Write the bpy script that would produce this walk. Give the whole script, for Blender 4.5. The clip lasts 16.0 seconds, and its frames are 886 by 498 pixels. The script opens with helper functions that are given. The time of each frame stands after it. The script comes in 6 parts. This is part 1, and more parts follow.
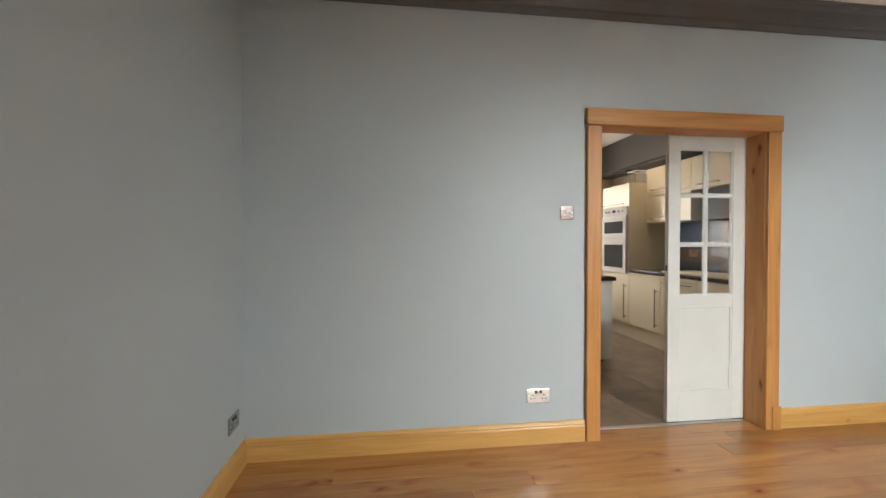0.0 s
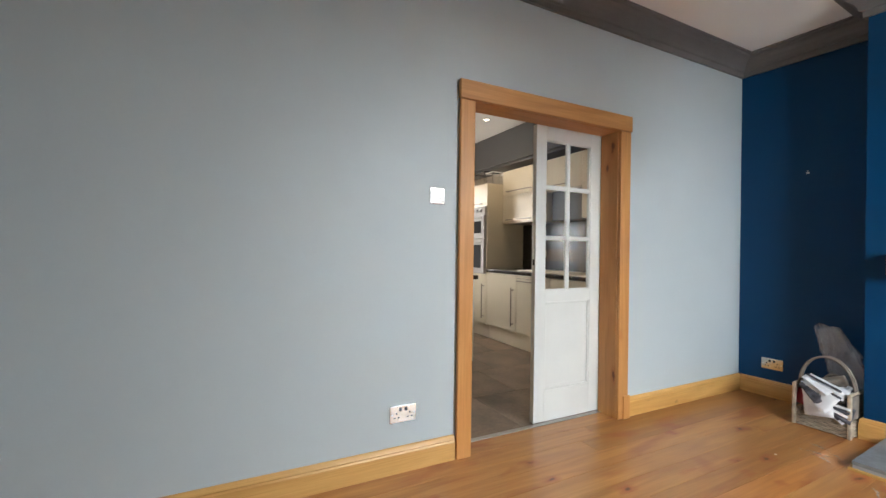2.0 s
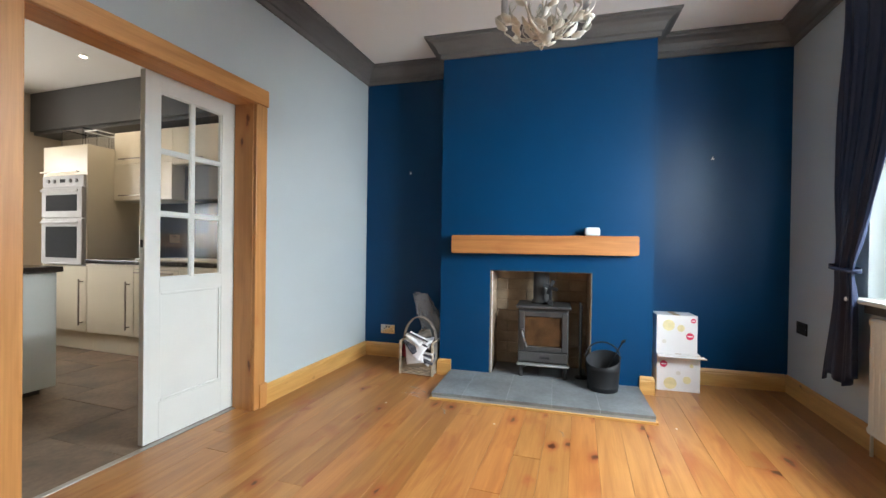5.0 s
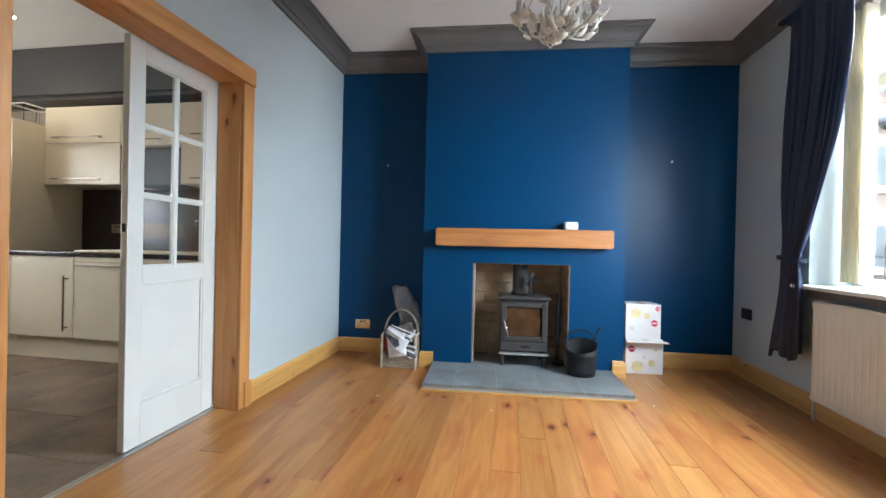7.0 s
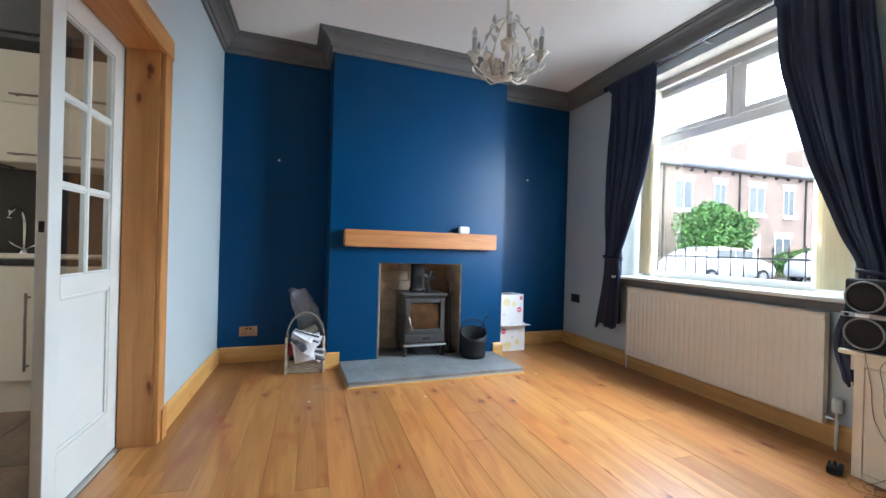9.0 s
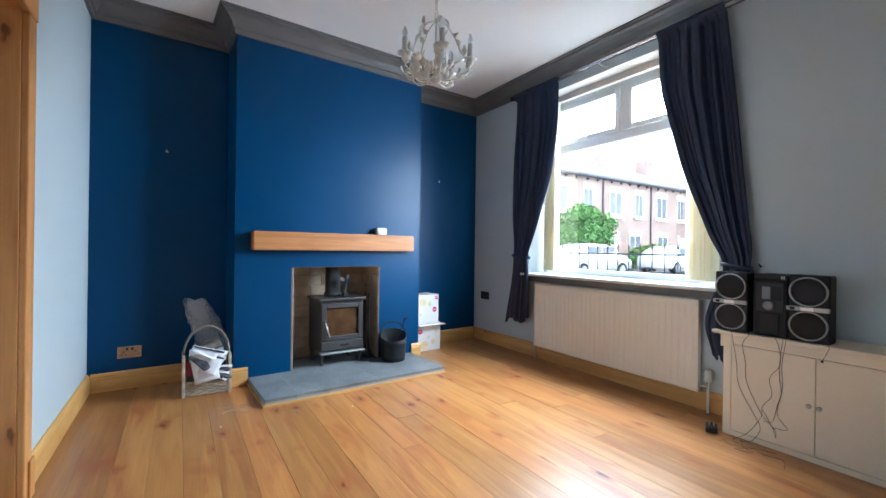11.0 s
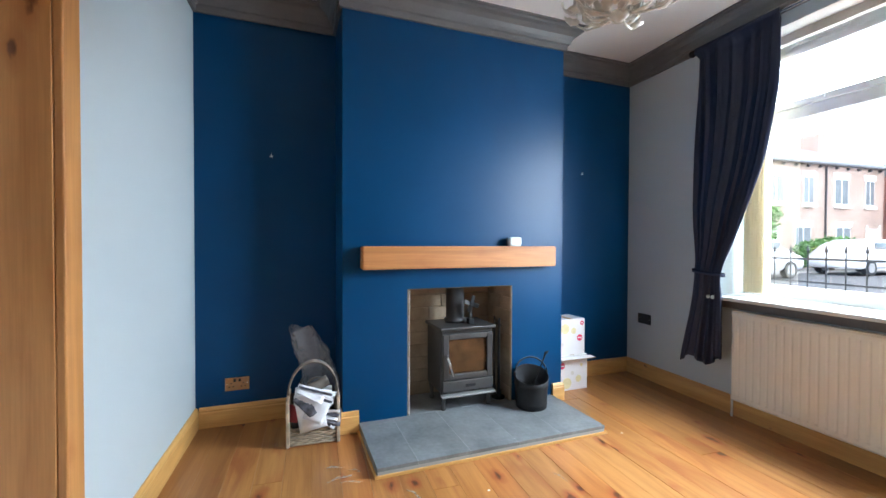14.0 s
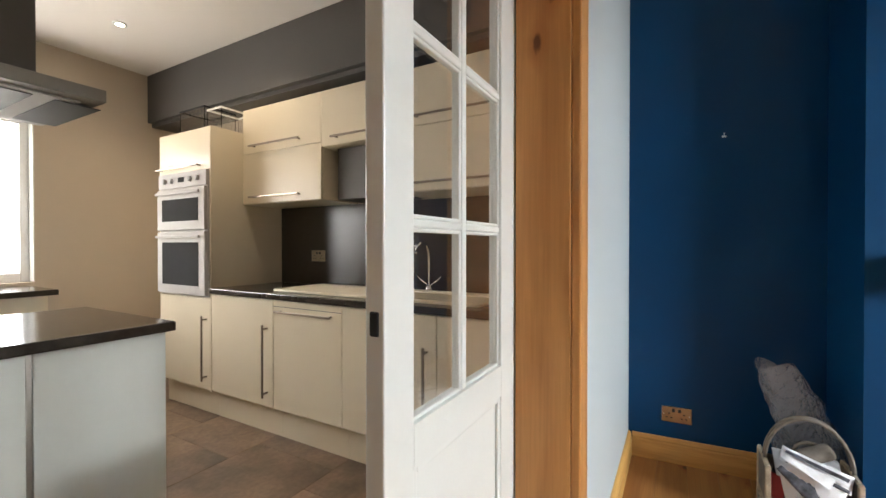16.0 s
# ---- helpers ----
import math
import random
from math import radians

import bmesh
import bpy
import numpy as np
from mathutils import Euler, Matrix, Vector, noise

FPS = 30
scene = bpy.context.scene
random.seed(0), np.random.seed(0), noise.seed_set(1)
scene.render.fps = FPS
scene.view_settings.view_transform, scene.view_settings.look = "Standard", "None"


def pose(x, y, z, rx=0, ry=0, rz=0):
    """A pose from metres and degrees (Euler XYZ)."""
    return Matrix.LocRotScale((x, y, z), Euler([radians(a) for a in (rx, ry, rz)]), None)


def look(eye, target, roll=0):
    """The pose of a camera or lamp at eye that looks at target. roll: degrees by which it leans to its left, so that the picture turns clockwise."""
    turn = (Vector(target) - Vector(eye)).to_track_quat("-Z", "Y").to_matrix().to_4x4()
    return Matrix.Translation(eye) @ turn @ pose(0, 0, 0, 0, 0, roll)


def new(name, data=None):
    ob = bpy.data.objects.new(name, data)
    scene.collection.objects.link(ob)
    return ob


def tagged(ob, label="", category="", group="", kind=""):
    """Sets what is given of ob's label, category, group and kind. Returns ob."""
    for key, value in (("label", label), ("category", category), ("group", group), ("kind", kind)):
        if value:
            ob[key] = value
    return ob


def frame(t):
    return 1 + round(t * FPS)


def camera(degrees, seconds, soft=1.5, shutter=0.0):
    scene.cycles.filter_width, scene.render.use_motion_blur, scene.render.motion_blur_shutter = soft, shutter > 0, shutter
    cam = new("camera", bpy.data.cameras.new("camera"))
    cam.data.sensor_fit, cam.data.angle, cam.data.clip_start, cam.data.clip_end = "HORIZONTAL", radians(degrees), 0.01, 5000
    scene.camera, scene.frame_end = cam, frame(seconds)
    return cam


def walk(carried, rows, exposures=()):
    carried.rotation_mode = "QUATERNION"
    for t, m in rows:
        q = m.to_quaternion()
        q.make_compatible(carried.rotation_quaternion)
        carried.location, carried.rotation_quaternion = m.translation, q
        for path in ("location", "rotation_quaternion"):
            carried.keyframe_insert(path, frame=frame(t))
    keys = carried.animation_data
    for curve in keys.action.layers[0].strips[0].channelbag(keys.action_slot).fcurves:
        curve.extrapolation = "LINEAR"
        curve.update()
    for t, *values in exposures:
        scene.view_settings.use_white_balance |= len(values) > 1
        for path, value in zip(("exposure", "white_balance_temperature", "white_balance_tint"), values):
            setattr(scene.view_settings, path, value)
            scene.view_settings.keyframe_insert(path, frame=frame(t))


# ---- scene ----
cam = camera(93.8, 16.0)
PATH = [
    (0, (-0.214, 0.003, 1.254), (0.041, 1.986, 1.222), -0.0),
    (0.5, (-0.192, 0.278, 1.235), (0.019, 2.266, 1.209), -0.0),
    (1, (-0.21, 0.396, 1.258), (-0.034, 2.388, 1.237), -0.0),
    (1.5, (-0.195, 0.479, 1.211), (0.087, 2.459, 1.201), 0.2),
    (2, (-0.1, 0.471, 1.151), (0.808, 2.253, 1.154), 0.8),
    (2.5, (-0.03, 0.452, 1.144), (1.294, 1.952, 1.144), 0.8),
    (3, (0.018, 0.42, 1.141), (1.533, 1.726, 1.13), 0.6),
    (3.5, (0.07, 0.429, 1.133), (1.758, 1.502, 1.115), 0.7),
    (4, (0.079, 0.454, 1.109), (1.871, 1.34, 1.091), 0.8),
    (4.5, (0.109, 0.464, 1.086), (1.971, 1.195, 1.066), 0.8),
    (4.7, (0.121, 0.464, 1.09), (2.0, 1.147, 1.071), 0.8),
    (7, (0.009, 0.843, 1.019), (1.981, 1.174, 1.008), 1.3),
    (7.5, (-0.042, 1.053, 1.054), (1.953, 1.198, 1.032), 1.6),
    (8, (-0.079, 1.324, 1.051), (1.918, 1.218, 1.03), 1.9),
    (8.5, (-0.144, 1.592, 1.027), (1.82, 1.214, 1.028), 1.8),
    (9, (-0.159, 1.723, 1.04), (1.749, 1.123, 1.034), 1.6),
    (9.5, (-0.107, 1.934, 1.044), (1.722, 1.125, 1.042), 1.4),
    (10, (-0.064, 1.989, 1.049), (1.699, 1.044, 1.051), 1.1),
    (12.3, (0.159, 1.84, 1.104), (1.822, 0.73, 1.085), 0.6),
    (12.5, (0.229, 1.838, 1.125), (1.892, 0.728, 1.097), 0.5),
    (13, (0.38, 1.753, 1.133), (2.095, 0.724, 1.111), 0.3),
    (13.5, (0.609, 1.744, 1.173), (2.405, 0.864, 1.144), 0.3),
    (14, (0.79, 1.763, 1.204), (2.697, 1.163, 1.17), 0.2),
    (14.5, (0.95, 1.779, 1.226), (2.939, 1.566, 1.2), 0.0),
    (15, (1.018, 1.862, 1.24), (3.005, 2.092, 1.203), -0.1),
    (15.5, (1.116, 2.05, 1.218), (3.009, 2.694, 1.197), -0.1),
    (16, (1.171, 2.233, 1.199), (2.91, 3.22, 1.183), -0.0),
]
EXPOSURES = [
    (0.0, 1.18, 6850, 10), (1.0, 1.22, 6150, 9), (1.5, 1.22, 6350, 10), (2.5, 1.25, 6350, 9), (3.5, 1.28, 6300, 9), (4.7, 1.30, 6250, 8), (7.0, 1.34, 5850, 6), (8.5, 1.35, 5700, 6), (10.0, 1.42, 5450, 5),
    (12.5, 1.5, 5350, 5), (14.0, 1.53, 5750, 7), (14.5, 1.54, 6250, 8), (15.0, 1.50, 6300, 8), (16.0, 1.52, 6550, 10),
]
walk(cam, [(t, look(eye, target, roll)) for t, eye, target, roll in PATH], EXPOSURES)

# ---- world and light ----
world = bpy.data.worlds.new("world")
scene.world = world
world.use_nodes = True
wn = world.node_tree
sky = wn.nodes.new("ShaderNodeTexSky")
sky.sky_type, sky.sun_disc = "NISHITA", False
sky.sun_elevation, sky.sun_rotation = radians(48), radians(205)
sky.air_density, sky.dust_density, sky.ozone_density = 1.0, 4.0, 1.0
whiten = wn.nodes.new("ShaderNodeMix")
whiten.data_type = "RGBA"
whiten.inputs["Factor"].default_value = 0.75
whiten.inputs["B"].default_value = (54.0, 55.0, 57.0, 1)
wn.links.new(sky.outputs["Color"], whiten.inputs["A"])
wn.links.new(whiten.outputs["Result"], wn.nodes["Background"].inputs["Color"])
wn.nodes["Background"].inputs["Strength"].default_value = 0.11

sun = new("sun", bpy.data.lights.new("sun", "SUN"))
sun.data.energy, sun.data.angle, sun.data.color = 0.9, radians(25), (1.0, 0.96, 0.9)
sun.matrix_world = look((0, 0, 20), (3.5, 14, 0))


# skylight in the opening of the front window
for at, aim, width, height, spread, watts in (((2.12, -1.52, 2.32), (-0.58, 0.82, -0.75), 1.45, 0.36, 84, 27), ((2.20, -1.52, 2.32), (0.05, 1.0, -0.85), 1.45, 0.36, 92, 18),
                                      ((2.10, -1.55, 1.72), (0.72, 0.70, -0.27), 1.30, 1.20, 100, 20)):
    lamp = new("window_skylight", bpy.data.lights.new("window_skylight", "AREA"))
    lamp.data.shape, lamp.data.size, lamp.data.size_y = "RECTANGLE", width, height
    lamp.data.spread = radians(spread)
    lamp.data.energy, lamp.data.color = watts, (0.90, 0.96, 1.0)
    lamp.matrix_world = look(at, tuple(p + q for p, q in zip(at, aim)))
back = new("kitchen_window_skylight", bpy.data.lights.new("kitchen_window_skylight", "AREA"))
back.data.shape, back.data.size, back.data.size_y = "RECTANGLE", 1.4, 1.1
back.data.energy, back.data.color = 11, (1.0, 0.93, 0.82)
back.matrix_world = look((1.62, 6.70, 1.55), (1.9, 4.0, 1.25))

# ---- materials ----


def nodes_of(name):
    m = bpy.data.materials.new(name)
    m.use_nodes = True
    return m, m.node_tree, m.node_tree.nodes["Principled BSDF"]


def put(nt, kind, **values):
    n = nt.nodes.new(kind)
    for k, v in values.items():
        n.inputs[k.replace("_", " ")].default_value = v
    return n


def coords(nt, scale=(1, 1, 1), jitter=True):
    """Object coordinates, moved by the object's random number so that copies differ."""
    tc = nt.nodes.new("ShaderNodeTexCoord")
    mp = nt.nodes.new("ShaderNodeMapping")
    mp.inputs["Scale"].default_value = scale
    nt.links.new(tc.outputs["Object"], mp.inputs["Vector"])
    if jitter:
        info = nt.nodes.new("ShaderNodeObjectInfo")
        mul = nt.nodes.new("ShaderNodeMath")
        mul.operation = "MULTIPLY"
        mul.inputs[1].default_value = 37.0
        nt.links.new(info.outputs["Random"], mul.inputs[0])
        nt.links.new(mul.outputs[0], mp.inputs["Location"])
    return mp.outputs["Vector"]


def ramp(nt, fac, stops):
    r = nt.nodes.new("ShaderNodeValToRGB")
    while len(r.color_ramp.elements) < len(stops):
        r.color_ramp.elements.new(0.5)
    for e, (p, c) in zip(r.color_ramp.elements, stops):
        e.position, e.color = p, (*c, 1)
    nt.links.new(fac, r.inputs["Fac"])
    return r.outputs["Color"]


def shade(c, k):
    return tuple(min(1, v * k) for v in c)


def mixc(nt, a, b, fac, mode="MIX"):
    m = nt.nodes.new("ShaderNodeMix")
    m.data_type, m.blend_type = "RGBA", mode
    for sock, v in (("A", a), ("B", b), ("Factor", fac)):
        s = m.inputs[sock] if sock != "Factor" else m.inputs["Factor"]
        if isinstance(v, (int, float)):
            s.default_value = v
        elif isinstance(v, tuple):
            s.default_value = (*v, 1)
        else:
            nt.links.new(v, s)
    return m.outputs["Result"]


def surface(name, base, rough=0.5, metal=0.0, vary=0.08, big=1.5, fine=60, bump=0.05, spread=0.1, coat=0.0, spec=0.5, scale=(1, 1, 1)):
    """Paint, metal, plastic, cloth: two scales of variation in colour, roughness and relief."""
    m, nt, b = nodes_of(name)
    v = coords(nt, scale)
    n1 = put(nt, "ShaderNodeTexNoise", Scale=big, Detail=4.0)
    n2 = put(nt, "ShaderNodeTexNoise", Scale=fine, Detail=3.0)
    nt.links.new(v, n1.inputs["Vector"]), nt.links.new(v, n2.inputs["Vector"])
    c1 = ramp(nt, n1.outputs["Fac"], [(0.3, shade(base, 1 - vary)), (0.7, shade(base, 1 + vary))])
    c2 = ramp(nt, n2.outputs["Fac"], [(0.3, (1 - vary / 2,) * 3), (0.7, (1.0,) * 3)])
    nt.links.new(mixc(nt, c1, c2, 1.0, "MULTIPLY"), b.inputs["Base Color"])
    rr = nt.nodes.new("ShaderNodeMapRange")
    rr.inputs["To Min"].default_value, rr.inputs["To Max"].default_value = max(0.02, rough - spread), min(1, rough + spread)
    nt.links.new(n1.outputs["Fac"], rr.inputs["Value"])
    nt.links.new(rr.outputs["Result"], b.inputs["Roughness"])
    b.inputs["Metallic"].default_value = metal
    b.inputs["Coat Weight"].default_value = coat
    b.inputs["Coat Roughness"].default_value = 0.15
    b.inputs["Specular IOR Level"].default_value = spec
    if bump:
        bp = put(nt, "ShaderNodeBump", Strength=bump, Distance=0.004)
        nt.links.new(n2.outputs["Fac"], bp.inputs["Height"])
        nt.links.new(bp.outputs["Normal"], b.inputs["Normal"])
    return m


def wood(name, dark, light, rough=0.35, axis=0, knots=0.5, red=0.0, coat=0.0, grain=1.0, piece=0.25, knot=None, halo=None):
    """Long-grained wood with rings, knots and a tone of its own for each piece. axis: the way the grain runs."""
    m, nt, b = nodes_of(name)
    s = [9.0 * grain] * 3
    s[axis] = 0.7 * grain
    v = coords(nt, tuple(s))
    warp = put(nt, "ShaderNodeTexNoise", Scale=0.6, Detail=2.0)
    nt.links.new(v, warp.inputs["Vector"])
    n1 = put(nt, "ShaderNodeTexNoise", Scale=1.6, Detail=6.0, Distortion=1.2)
    nt.links.new(v, n1.inputs["Vector"])
    s2 = [160.0] * 3
    s2[axis] = 4.0
    v2 = coords(nt, tuple(s2))
    n2 = put(nt, "ShaderNodeTexNoise", Scale=1.0, Detail=3.0)
    nt.links.new(v2, n2.inputs["Vector"])
    col = ramp(nt, n1.outputs["Fac"], [(0.28, dark), (0.5, tuple((p + q) / 2 for p, q in zip(dark, light))), (0.72, light)])
    fine = ramp(nt, n2.outputs["Fac"], [(0.3, (0.86, 0.83, 0.79)), (0.65, (1, 1, 1))])
    col = mixc(nt, col, fine, 0.8, "MULTIPLY")
    info = nt.nodes.new("ShaderNodeObjectInfo")
    tone = ramp(nt, info.outputs["Random"], [(0.0, (1 - piece, 1 - 1.25 * piece, 1 - 1.5 * piece)), (0.5, (1, 1, 1)), (0.84, (1.0 + piece * 0.2, 1.0, 0.95)), (1.0, (1.0, 1.0 - piece * 1.0, 1.0 - piece * 1.4))])
    col = mixc(nt, col, tone, 1.0, "MULTIPLY")
    if red:
        s4 = [5.0] * 3
        s4[axis] = 1.3
        n4 = put(nt, "ShaderNodeTexNoise", Scale=1.0, Detail=4.0, Distortion=0.8)
        nt.links.new(coords(nt, tuple(s4)), n4.inputs["Vector"])
        f4 = ramp(nt, n4.outputs["Fac"], [(0.56, (0, 0, 0)), (0.70, (red, red, red))])
        col = mixc(nt, col, (0.30, 0.075, 0.020), f4)
    if knots:
        s3 = [7.5] * 3
        s3[axis] = 3.6
        v3 = coords(nt, tuple(s3))
        wob = put(nt, "ShaderNodeTexNoise", Scale=2.6, Detail=3.0)
        nt.links.new(v3, wob.inputs["Vector"])
        v3 = mixc(nt, v3, wob.outputs["Color"], 0.22, "LINEAR_LIGHT")
        vo = put(nt, "ShaderNodeTexVoronoi", Scale=1.0, Randomness=1.0)
        nt.links.new(v3, vo.inputs["Vector"])
        k = ramp(nt, vo.outputs["Distance"], [(0.07, (1, 1, 1)), (0.13, (0, 0, 0))])
        wide = ramp(nt, vo.outputs["Distance"], [(0.10, (0.85, 0.85, 0.85)), (0.31, (0, 0, 0))])
        sel = nt.nodes.new("ShaderNodeSeparateColor")
        nt.links.new(vo.outputs["Color"], sel.inputs["Color"])
        gt = nt.nodes.new("ShaderNodeMath")
        gt.operation = "GREATER_THAN"
        gt.inputs[1].default_value = 1 - 0.45 * knots
        nt.links.new(sel.outputs[0], gt.inputs[0])
        mm = nt.nodes.new("ShaderNodeMath")
        mm.operation = "MULTIPLY"
        nt.links.new(k, mm.inputs[0]), nt.links.new(gt.outputs[0], mm.inputs[1])
        if halo:
            mh = nt.nodes.new("ShaderNodeMath")
            mh.operation = "MULTIPLY"
            nt.links.new(wide, mh.inputs[0]), nt.links.new(gt.outputs[0], mh.inputs[1])
            col = mixc(nt, col, halo, mh.outputs[0])
        col = mixc(nt, col, knot or shade(dark, 0.30), mm.outputs[0])
    nt.links.new(col, b.inputs["Base Color"])
    rr = nt.nodes.new("ShaderNodeMapRange")
    rr.inputs["To Min"].default_value, rr.inputs["To Max"].default_value = rough - 0.08, rough + 0.12
    nt.links.new(n1.outputs["Fac"], rr.inputs["Value"])
    nt.links.new(rr.outputs["Result"], b.inputs["Roughness"])
    b.inputs["Coat Weight"].default_value = coat
    b.inputs["Coat Roughness"].default_value = 0.25
    bp = put(nt, "ShaderNodeBump", Strength=0.12, Distance=0.002)
    nt.links.new(n2.outputs["Fac"], bp.inputs["Height"])
    nt.links.new(bp.outputs["Normal"], b.inputs["Normal"])
    return m


def glass(name, tint=(1, 1, 1), rough=0.0, ior=1.45):
    m, nt, b = nodes_of(name)
    b.inputs["Base Color"].default_value = (*tint, 1)
    b.inputs["Transmission Weight"].default_value = 1.0
    b.inputs["Roughness"].default_value = rough
    b.inputs["IOR"].default_value = ior
    return m


def glow(name, colour, strength):
    m, nt, b = nodes_of(name)
    b.inputs["Base Color"].default_value = (*colour, 1)
    b.inputs["Emission Color"].default_value = (*colour, 1)
    b.inputs["Emission Strength"].default_value = strength
    return m


def brickwork(name, a, b2, mortar, scale=4.4):
    m, nt, b = nodes_of(name)
    tc = nt.nodes.new("ShaderNodeTexCoord")
    sep = nt.nodes.new("ShaderNodeSeparateXYZ")
    nt.links.new(tc.outputs["Object"], sep.inputs[0])
    add = nt.nodes.new("ShaderNodeMath")
    nt.links.new(sep.outputs[0], add.inputs[0]), nt.links.new(sep.outputs[1], add.inputs[1])
    com = nt.nodes.new("ShaderNodeCombineXYZ")
    nt.links.new(add.outputs[0], com.inputs[0]), nt.links.new(sep.outputs[2], com.inputs[1])
    br = put(nt, "ShaderNodeTexBrick", Scale=scale, Color1=(*a, 1), Color2=(*b2, 1), Mortar=(*mortar, 1))
    br.inputs["Brick Width"].default_value, br.inputs["Row Height"].default_value = 1.0, 0.33
    nt.links.new(com.outputs[0], br.inputs["Vector"])
    n = put(nt, "ShaderNodeTexNoise", Scale=0.7, Detail=4.0)
    nt.links.new(tc.outputs["Object"], n.inputs["Vector"])
    stain = ramp(nt, n.outputs["Fac"], [(0.3, (0.75, 0.75, 0.75)), (0.7, (1, 1, 1))])
    nt.links.new(mixc(nt, br.outputs["Color"], stain, 1.0, "MULTIPLY"), b.inputs["Base Color"])
    b.inputs["Roughness"].default_value = 0.9
    bp = put(nt, "ShaderNodeBump", Strength=0.4, Distance=0.01)
    nt.links.new(br.outputs["Fac"], bp.inputs["Height"])
    bp.invert = True
    nt.links.new(bp.outputs["Normal"], b.inputs["Normal"])
    return m


M_GREY = surface("pale_blue_grey_wall_paint", (0.494, 0.556, 0.577), 0.55, vary=0.03, big=0.8, fine=140, bump=0.05, spread=0.06)
M_BLUE = surface("navy_blue_wall_paint", (0.0002, 0.045, 0.128), 0.38, vary=0.10, big=1.1, fine=90, bump=0.14, spread=0.05, spec=0.26)
M_CEIL = surface("ceiling_paint", (0.90, 0.875, 0.84), 0.85, vary=0.02, big=0.8, fine=110, bump=0.04)
M_CORN = surface("dark_grey_cornice_paint", (0.150, 0.143, 0.138), 0.45, vary=0.12, big=3, fine=80, bump=0.06)
M_WHITE = surface("white_gloss_paint", (0.72, 0.745, 0.715), 0.32, vary=0.03, big=3, fine=90, bump=0.05)
M_PVC = surface("white_window_plastic", (0.80, 0.80, 0.79), 0.3, vary=0.02, bump=0.0)
M_RAD = surface("cream_radiator_enamel", (0.83, 0.775, 0.65), 0.35, vary=0.03, bump=0.02)
M_FLOOR = wood("floorboard_pine", (0.360, 0.147, 0.038), (0.545, 0.276, 0.089), 0.31, 0, 1.25, coat=0.22, piece=0.20, red=0.75, knot=(0.085, 0.022, 0.009), halo=(0.30, 0.055, 0.015))
M_UNDER = surface("floor_gap_dark", (0.14, 0.065, 0.024), 0.9)
M_SKIRTX = wood("skirting_pine", (0.56, 0.30, 0.085), (0.74, 0.45, 0.155), 0.38, 0, 1.0, piece=0.08, knot=(0.14, 0.055, 0.018))
M_SKIRTY = wood("skirting_pine_across", (0.56, 0.30, 0.085), (0.74, 0.45, 0.155), 0.38, 1, 1.0, piece=0.08, knot=(0.14, 0.055, 0.018))
M_ARCHZ = wood("architrave_pine_upright", (0.48, 0.215, 0.06), (0.66, 0.335, 0.112), 0.42, 2, 0.4, piece=0.10, knot=(0.17, 0.06, 0.018), halo=(0.44, 0.17, 0.045))
M_ARCHX = wood("architrave_pine_level", (0.48, 0.215, 0.06), (0.66, 0.335, 0.112), 0.42, 0, 0.5, piece=0.10, knot=(0.17, 0.06, 0.018), halo=(0.44, 0.17, 0.045))
M_BEAM = wood("mantel_beam_oak", (0.36, 0.140, 0.038), (0.58, 0.26, 0.080), 0.5, 1, 1.5, grain=0.8, piece=0.05, red=0.35, knot=(0.13, 0.045, 0.015), halo=(0.32, 0.11, 0.03))
M_SLATE = surface("hearth_slate", (0.205, 0.220, 0.228), 0.42, vary=0.30, big=5, fine=40, bump=0.25)
M_GROUT = surface("slate_grout", (0.40, 0.41, 0.41), 0.9)
M_IRON = surface("stove_cast_iron", (0.052, 0.051, 0.051), 0.45, metal=0.2, vary=0.15, big=8, fine=160, bump=0.12)
M_BLACK = surface("black_enamel", (0.014, 0.015, 0.017), 0.50, vary=0.2, big=9, bump=0.05, spec=0.28)
M_SOOT = surface("fire_chamber_lining", (0.27, 0.175, 0.10), 0.9, vary=0.45, big=9, fine=40, bump=0.3)
M_FIREBACK = surface("sooty_fire_brick", (0.155, 0.092, 0.052), 0.9, vary=0.75, big=11, fine=70, bump=0.4)
M_LINING = surface("recess_buff_brick", (0.42, 0.325, 0.225), 0.85, vary=0.22, big=6, fine=60, bump=0.35)
M_LINEJOINT = surface("recess_mortar", (0.36, 0.28, 0.20), 0.95, vary=0.2)
M_GLASS = glass("window_glass")
# grey tint added to the front panes to dim the bright street view
M_STREETGLASS = glass("view_dimming_glass", (0.45, 0.455, 0.46))
M_STOVEGLASS = glass("stove_glass", (0.5, 0.4, 0.3), ior=1.28)
M_NAVY = surface("navy_curtain_cloth", (0.011, 0.019, 0.052), 0.55, vary=0.12, big=4, fine=300, bump=0.12)
M_STEEL = surface("brushed_steel", (0.55, 0.54, 0.52), 0.3, metal=1.0, vary=0.06, bump=0.03)
M_HANDLE = surface("bronzed_steel", (0.30, 0.25, 0.20), 0.35, metal=0.9, vary=0.06, bump=0.02)
M_CHROME = surface("polished_chrome", (0.75, 0.75, 0.76), 0.08, metal=1.0, vary=0.02, bump=0.0, spread=0.03)
M_PLATE = surface("polished_chrome_plate", (0.50, 0.475, 0.45), 0.12, metal=1.0, vary=0.04, bump=0.0, spread=0.02)
M_SOCKET = surface("socket_black_insert", (0.012, 0.012, 0.012), 0.4, bump=0)
M_DARK = surface("charcoal_plastic", (0.011, 0.012, 0.015), 0.5, vary=0.1, bump=0.03, spec=0.25)
